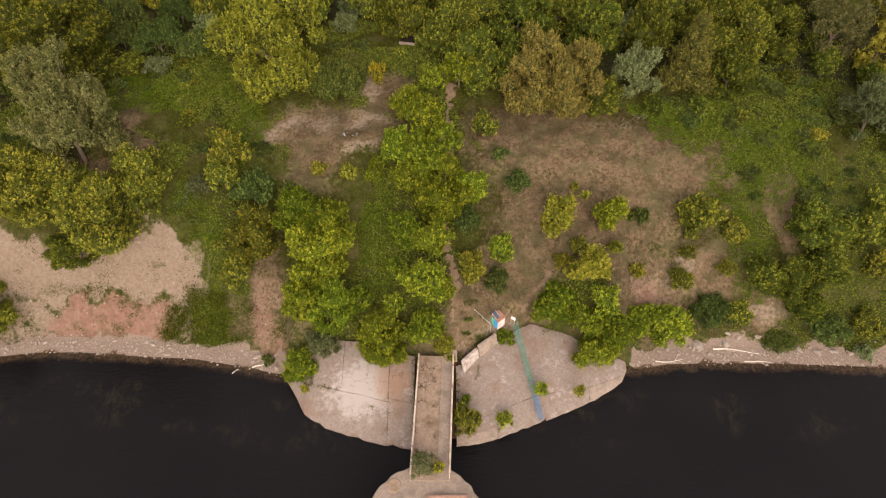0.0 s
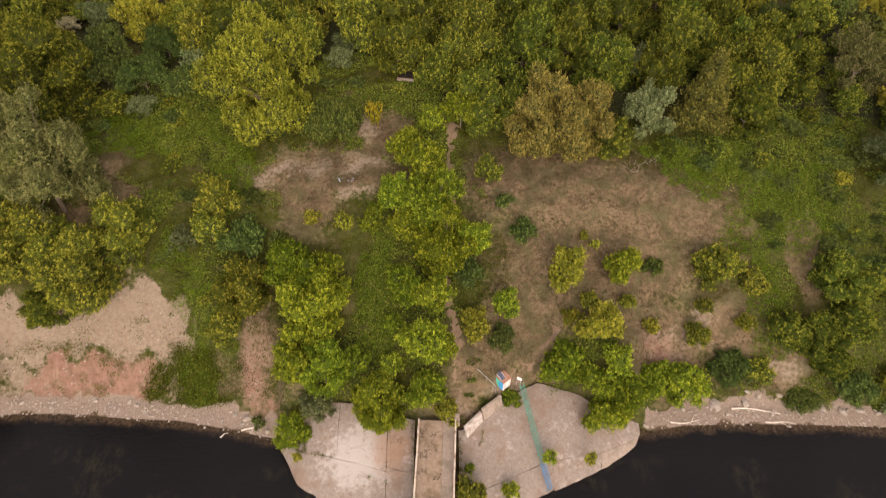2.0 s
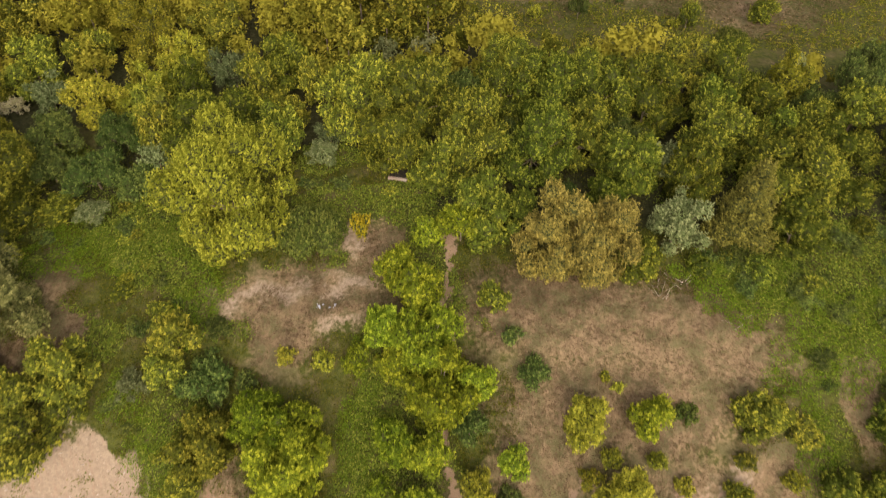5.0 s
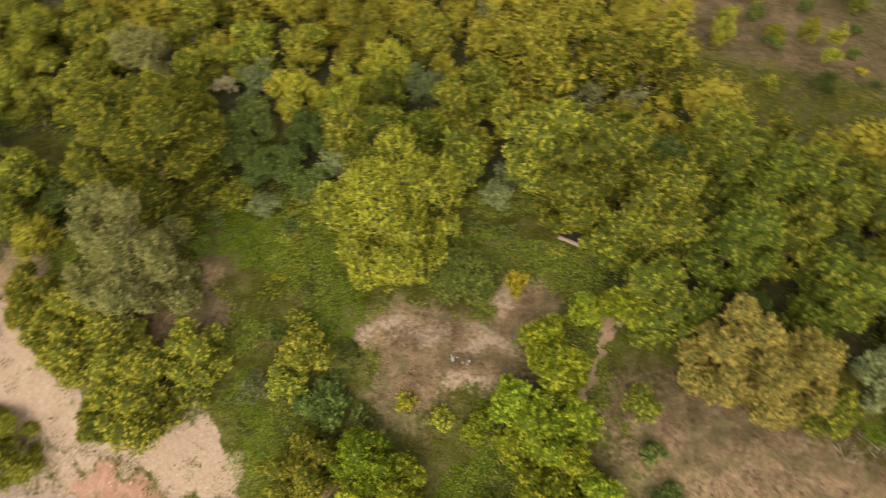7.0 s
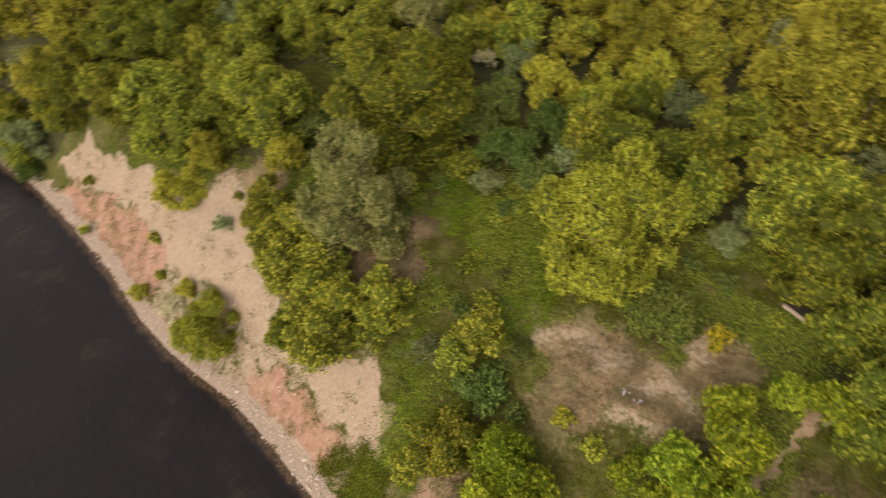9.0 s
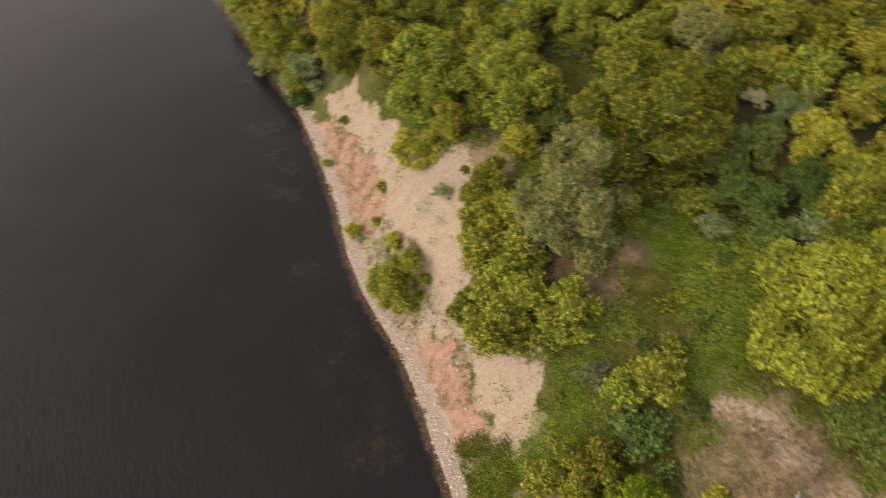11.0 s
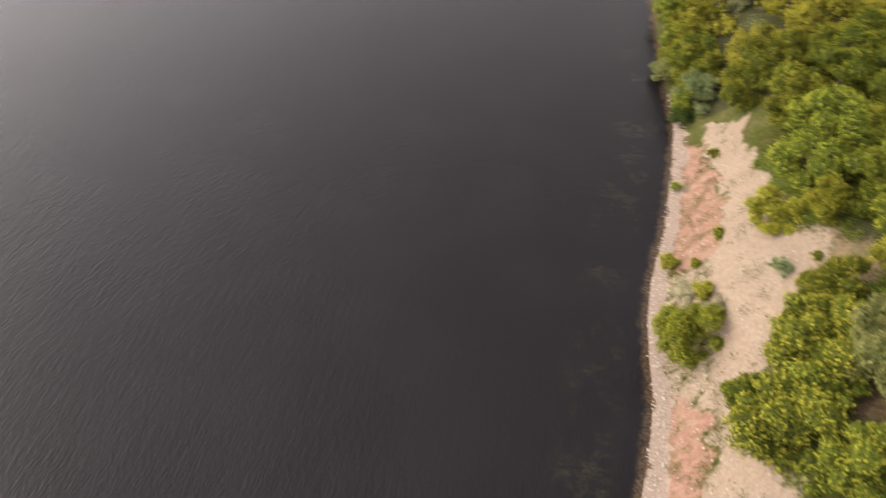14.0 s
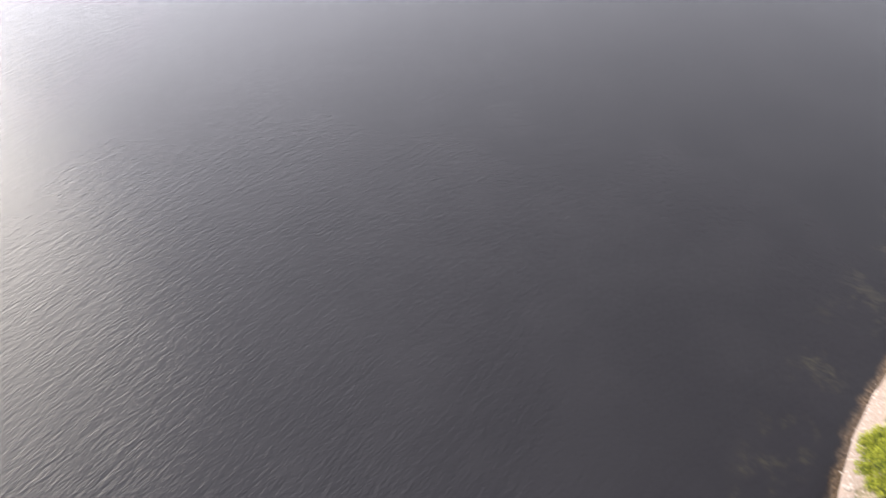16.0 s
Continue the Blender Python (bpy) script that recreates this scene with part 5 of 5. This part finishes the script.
bridge = thing("bridge", pose(bridge_axis(51), 51, DECK_Z, 0, 0, -math.degrees(0.037)), "narrow concrete bridge with pipe railings and dirt-covered deck", "bridge")
bm = bmesh.new()
box(bm, 5.5, 20.0, 0.5, pose(0, -0.2, -0.5), 0.04)
part("deck", bm, DECK, bridge)
bm = bmesh.new()
box(bm, 1.75, 19.8, 0.1, pose(1.75, -0.2, 0.003), 0.02)
part("walkway", bm, RIM, bridge, "paler raised concrete walkway strip")
for sx in (-2.6, 2.6):
    bm = bmesh.new()
    box(bm, 0.24, 20.0, 0.22, pose(sx, -0.2, 0.004), 0.03)
    part("kerb", bm, RIM, bridge, "pale concrete kerb")
    bm = bmesh.new()
    box(bm, 0.45, 20.0, 0.9, pose(sx * 0.75, -0.2, -1.41), 0.02)
    part("girder", bm, CONCRETE, bridge)
    for k in range(8):
        bm = bmesh.new()
        rod(bm, (sx, 9.3 - 2.75 * k, 0.2), (sx, 9.3 - 2.75 * k, 1.12), 0.055)
        part("post", bm, RUST, bridge)
    for h in (0.62, 1.12):
        for k in range(7):
            bm = bmesh.new()
            rod(bm, (sx, 9.3 - 2.75 * k, h), (sx + (0.04 if k % 3 == 1 else 0), 6.55 - 2.75 * k, h - (0.03 if k % 2 else 0)), 0.13 if h > 1 else 0.05)
            part("rail", bm, RUST, bridge)
for k, sy in enumerate((-6.0, 3.0)):
    bm = bmesh.new()
    box(bm, 3.6, 0.7, 4.9, pose(0, sy, -6.2), 0.05)
    part("pier", bm, CONCRETE, bridge)

x, y = rng.uniform(-2.5, 0.7, 500), rng.uniform(-9, 9, 500)
keep = patchy(x, y, 0.6, 60) > 0.2
deck_weeds = tufts("deck_weeds", "dry weeds and dirt along the bridge deck", "weeds", STRAW, x[keep] + bridge_axis(51) + 0.037 * y[keep], y[keep] + 51, np.full(keep.sum(), DECK_Z + 0.02), rng, 4, np.full(keep.sum(), 0.05), 0.15, 0.2, 0.4)

steps = thing("steps", pose(1.0, 60.2, DECK_Z), "three worn concrete steps from the bridge to the path", "steps")
for k in range(3):
    bm = bmesh.new()
    box(bm, 1.9, 0.5, 0.9, pose(0.2, 0.2 + 0.45 * k, -0.7 + 0.2 * k), 0.03)
    part("step", bm, RIM, steps)

# ---- the round pier head ----
head = thing("pier_head", pose(-2.3, 35.6, 0), "round concrete pier head carrying a low brick kerb", "pier")
bm = bmesh.new()
bmesh.ops.create_cone(bm, cap_ends=True, segments=48, radius1=7.9, radius2=7.6, depth=9.4, matrix=pose(0, 0, 0.1))
worn = random.Random(8)
for p in bm.verts:
    if p.co.z > 4:
        k = worn.choice((1.0, 1.0, 0.99, 0.975)) + worn.uniform(-0.006, 0.006)
        p.co.x, p.co.y = p.co.x * k, p.co.y * k
bmesh.ops.bevel(bm, geom=[e for e in bm.edges if all(p.co.z > 4 for p in e.verts)], offset=0.12, segments=2, affect="EDGES")
part("drum", bm, RIM, head)
for sx, sy, lx, ly in ((2.9, 2.9, 5.4, 0.35), (0.3, 0.2, 0.35, 5.4), (5.5, 0.2, 0.35, 5.4)):
    bm = bmesh.new()
    box(bm, lx, ly, 0.55, pose(sx, sy, 4.79), 0.03)
    part("kerb_wall", bm, BRICK, head, "low red brick kerb")
bm = bmesh.new()
box(bm, 4.8, 5.0, 0.12, pose(2.9, 0.1, 4.79), 0.02)
part("hatch_floor", bm, BRICK, head, "red brick floor inside the kerb")
bm = bmesh.new()
bmesh.ops.create_cone(bm, cap_ends=True, segments=20, radius1=1.0, radius2=0.9, depth=0.12, matrix=pose(-4.2, 4.6, 4.86))
part("round_patch", bm, DECK, head, "sandy round cover patch")

# ---- wing walls beside the bridge head ----
for (ax, ay), (bx, by), z0, z1, mat, label in (((2.8, 59.4), (5.2, 61.9), 4.4, 5.45, WHITEWASH, "whitewashed concrete wing wall beside the bridge"),
                                               ((5.35, 62.0), (8.2, 64.3), 4.9, 5.85, RIM, "weathered concrete wing wall below the hut")):
    n = math.hypot(bx - ax, by - ay)
    bm = bmesh.new()
    box(bm, n, 0.4, 2.6, pose(n / 2, 0, 0), 0.05)
    for p in bm.verts:
        if p.co.z < 1 :
            p.co.y -= 0.55
    ob = part("wing_wall", bm, mat, None, label, pose(ax, ay, z1 - 2.6, 0, 0, math.degrees(math.atan2(by - ay, bx - ax))))
    tagged(ob, category="wall", group="wing walls")

# ---- the painted hut ----
HUT_Z = 6.0
hut = thing("hut", pose(8.6, 66.0, HUT_Z, 0, 0, 40) @ Matrix.Diagonal((0.88, 0.88, 0.95, 1)), "small painted metal hut with a solar panel on its roof", "hut")
for name, sx, sy, px, py, mat, label in (("wall", 1.7, 0.06, 0, -0.82, HUT_PINK, "pale pink panel"), ("wall", 0.06, 1.58, -0.82, 0, HUT_BLUE, "blue panel"),
                                         ("wall", 0.06, 1.58, 0.82, 0, HUT_GREEN, "green panel"), ("wall", 1.7, 0.06, 0, 0.82, HUT_GREEN, "green panel")):
    bm = bmesh.new()
    box(bm, sx, sy, 2.1, pose(px, py, 0), 0.01)
    part(name, bm, mat, hut, label)
for px, py, w, mat in ((-0.86, 0.45, 0.6, HUT_GREEN), (-0.86, -0.3, 0.8, HUT_BLUE)):
    bm = bmesh.new()
    box(bm, 0.03, w, 1.9, pose(px, py, 0.1), 0.005)
    part("painted_panel", bm, mat, hut)
bm = bmesh.new()
box(bm, 0.7, 0.05, 1.7, pose(0.2, -0.87, 0.1), 0.01)
part("door", bm, HUT_WHITE, hut, "white metal door")
bm = bmesh.new()
box(bm, 1.9, 1.9, 0.1, pose(0, 0, 2.1, 3, 0, 0), 0.02)
part("roof", bm, HUT_ROOF, hut, "rusty sheet roof")
panel = bmesh.new()
box(panel, 0.85, 1.35, 0.05, pose(-0.35, 0.3, 2.45, 22, 0, 0), 0.01)
panel = part("solar_panel", panel, SOLAR, hut, "dark solar panel")
for sx in (-0.78, 0.08):
    bm = bmesh.new()
    rod(bm, (sx, 0.85, 2.15), (sx, 0.85, 2.75), 0.025, sides=5)
    part("stay", bm, GALV, panel)
    bm = bmesh.new()
    box(bm, 0.06, 1.4, 0.07, pose(sx, 0.3, 2.45, 22, 0, 0), 0.01)
    part("frame_rail", bm, GALV, panel, "pale metal frame")

pipe = thing("pipe_handrail", pose(4.9, 67.3, 7.2), "thin grey pipe handrail beside the path", "railing")
for a, b, r in (((0, 0, 0.9), (2.5, -2.4, 0.2), 0.05), ((0, 0, -0.6), (0, 0, 0.9), 0.05), ((2.5, -2.4, -1.6), (2.5, -2.4, 0.2), 0.05), ((1.25, -1.2, -1.0), (1.25, -1.2, 0.55), 0.04)):
    bm = bmesh.new()
    rod(bm, a, b, r * 0.7)
    part("rail" if r == 0.05 and a[2] == 0.9 and b[0] else "post", bm, GALV, pipe)

# ---- the metal stair down the apron ----
top, foot = Vector((11.3, 65.7, 6.2)), Vector((14.55, 52.1, 1.15))
run = foot - top
stair = thing("stair", pose(*top), "steep metal stair painted green above and blue at its foot", "stairs")
across = Vector((-run.y, run.x, 0)).normalized() * -0.27
count = 38
for k in range(count):
    p = run * ((k + 0.5) / count)
    bm = bmesh.new()
    box(bm, 0.52, 0.13, 0.035, Matrix.Translation(p) @ Matrix.Rotation(math.atan2(run.y, run.x) + math.pi / 2, 4, "Z"), 0.006)
    part("tread", bm, BLUE_PAINT if k > 27 else GREEN_PAINT, stair)
for s in (-1, 1):
    for a, b, mat in ((0.0, 0.76, GREEN_PAINT), (0.76, 1.0, BLUE_PAINT)):
        for h, r, name in ((-0.06, 0.045, "stringer"), (0.85, 0.035, "handrail")):
            bm = bmesh.new()
            rod(bm, run * a + across * s + Vector((0, 0, h)), run * b + across * s + Vector((0, 0, h)), r, sides=6)
            part(name, bm, mat, stair)
    for k in range(13):
        bm = bmesh.new()
        p = run * (k / 12) + across * s
        rod(bm, p + Vector((0, 0, -0.75)), p + Vector((0, 0, 0.85)), 0.03, sides=5)
        part("baluster", bm, BLUE_PAINT if k > 9 else GREEN_PAINT, stair)
bm = bmesh.new()
box(bm, 4.0, 1.3, 0.5, None, 0.05)
slab = part("concrete_slab", bm, WHITEWASH)
slab.matrix_basis = pose(62.6, 179.8, float(rough_ground(np.array([62.6]), np.array([179.8]))[0]) - 0.05, 0, 4, 26)
tagged(slab, "pale concrete slab lying in the rough far field", "slab")
sign = thing("sign_board", pose(10.9, 66.1, 6.3, 0, 0, -35), "white sheet-metal board at the stair head", "sign")
bm = bmesh.new()
box(bm, 0.8, 0.05, 0.4, pose(0, 0, 0.75, -30, 0, 0), 0.01)
part("board", bm, HUT_WHITE, sign)
for sx in (-0.3, 0.3):
    bm = bmesh.new()
    rod(bm, (sx, 0, -0.6), (sx, 0, 0.9), 0.03, sides=5)
    part("post", bm, GALV, sign)
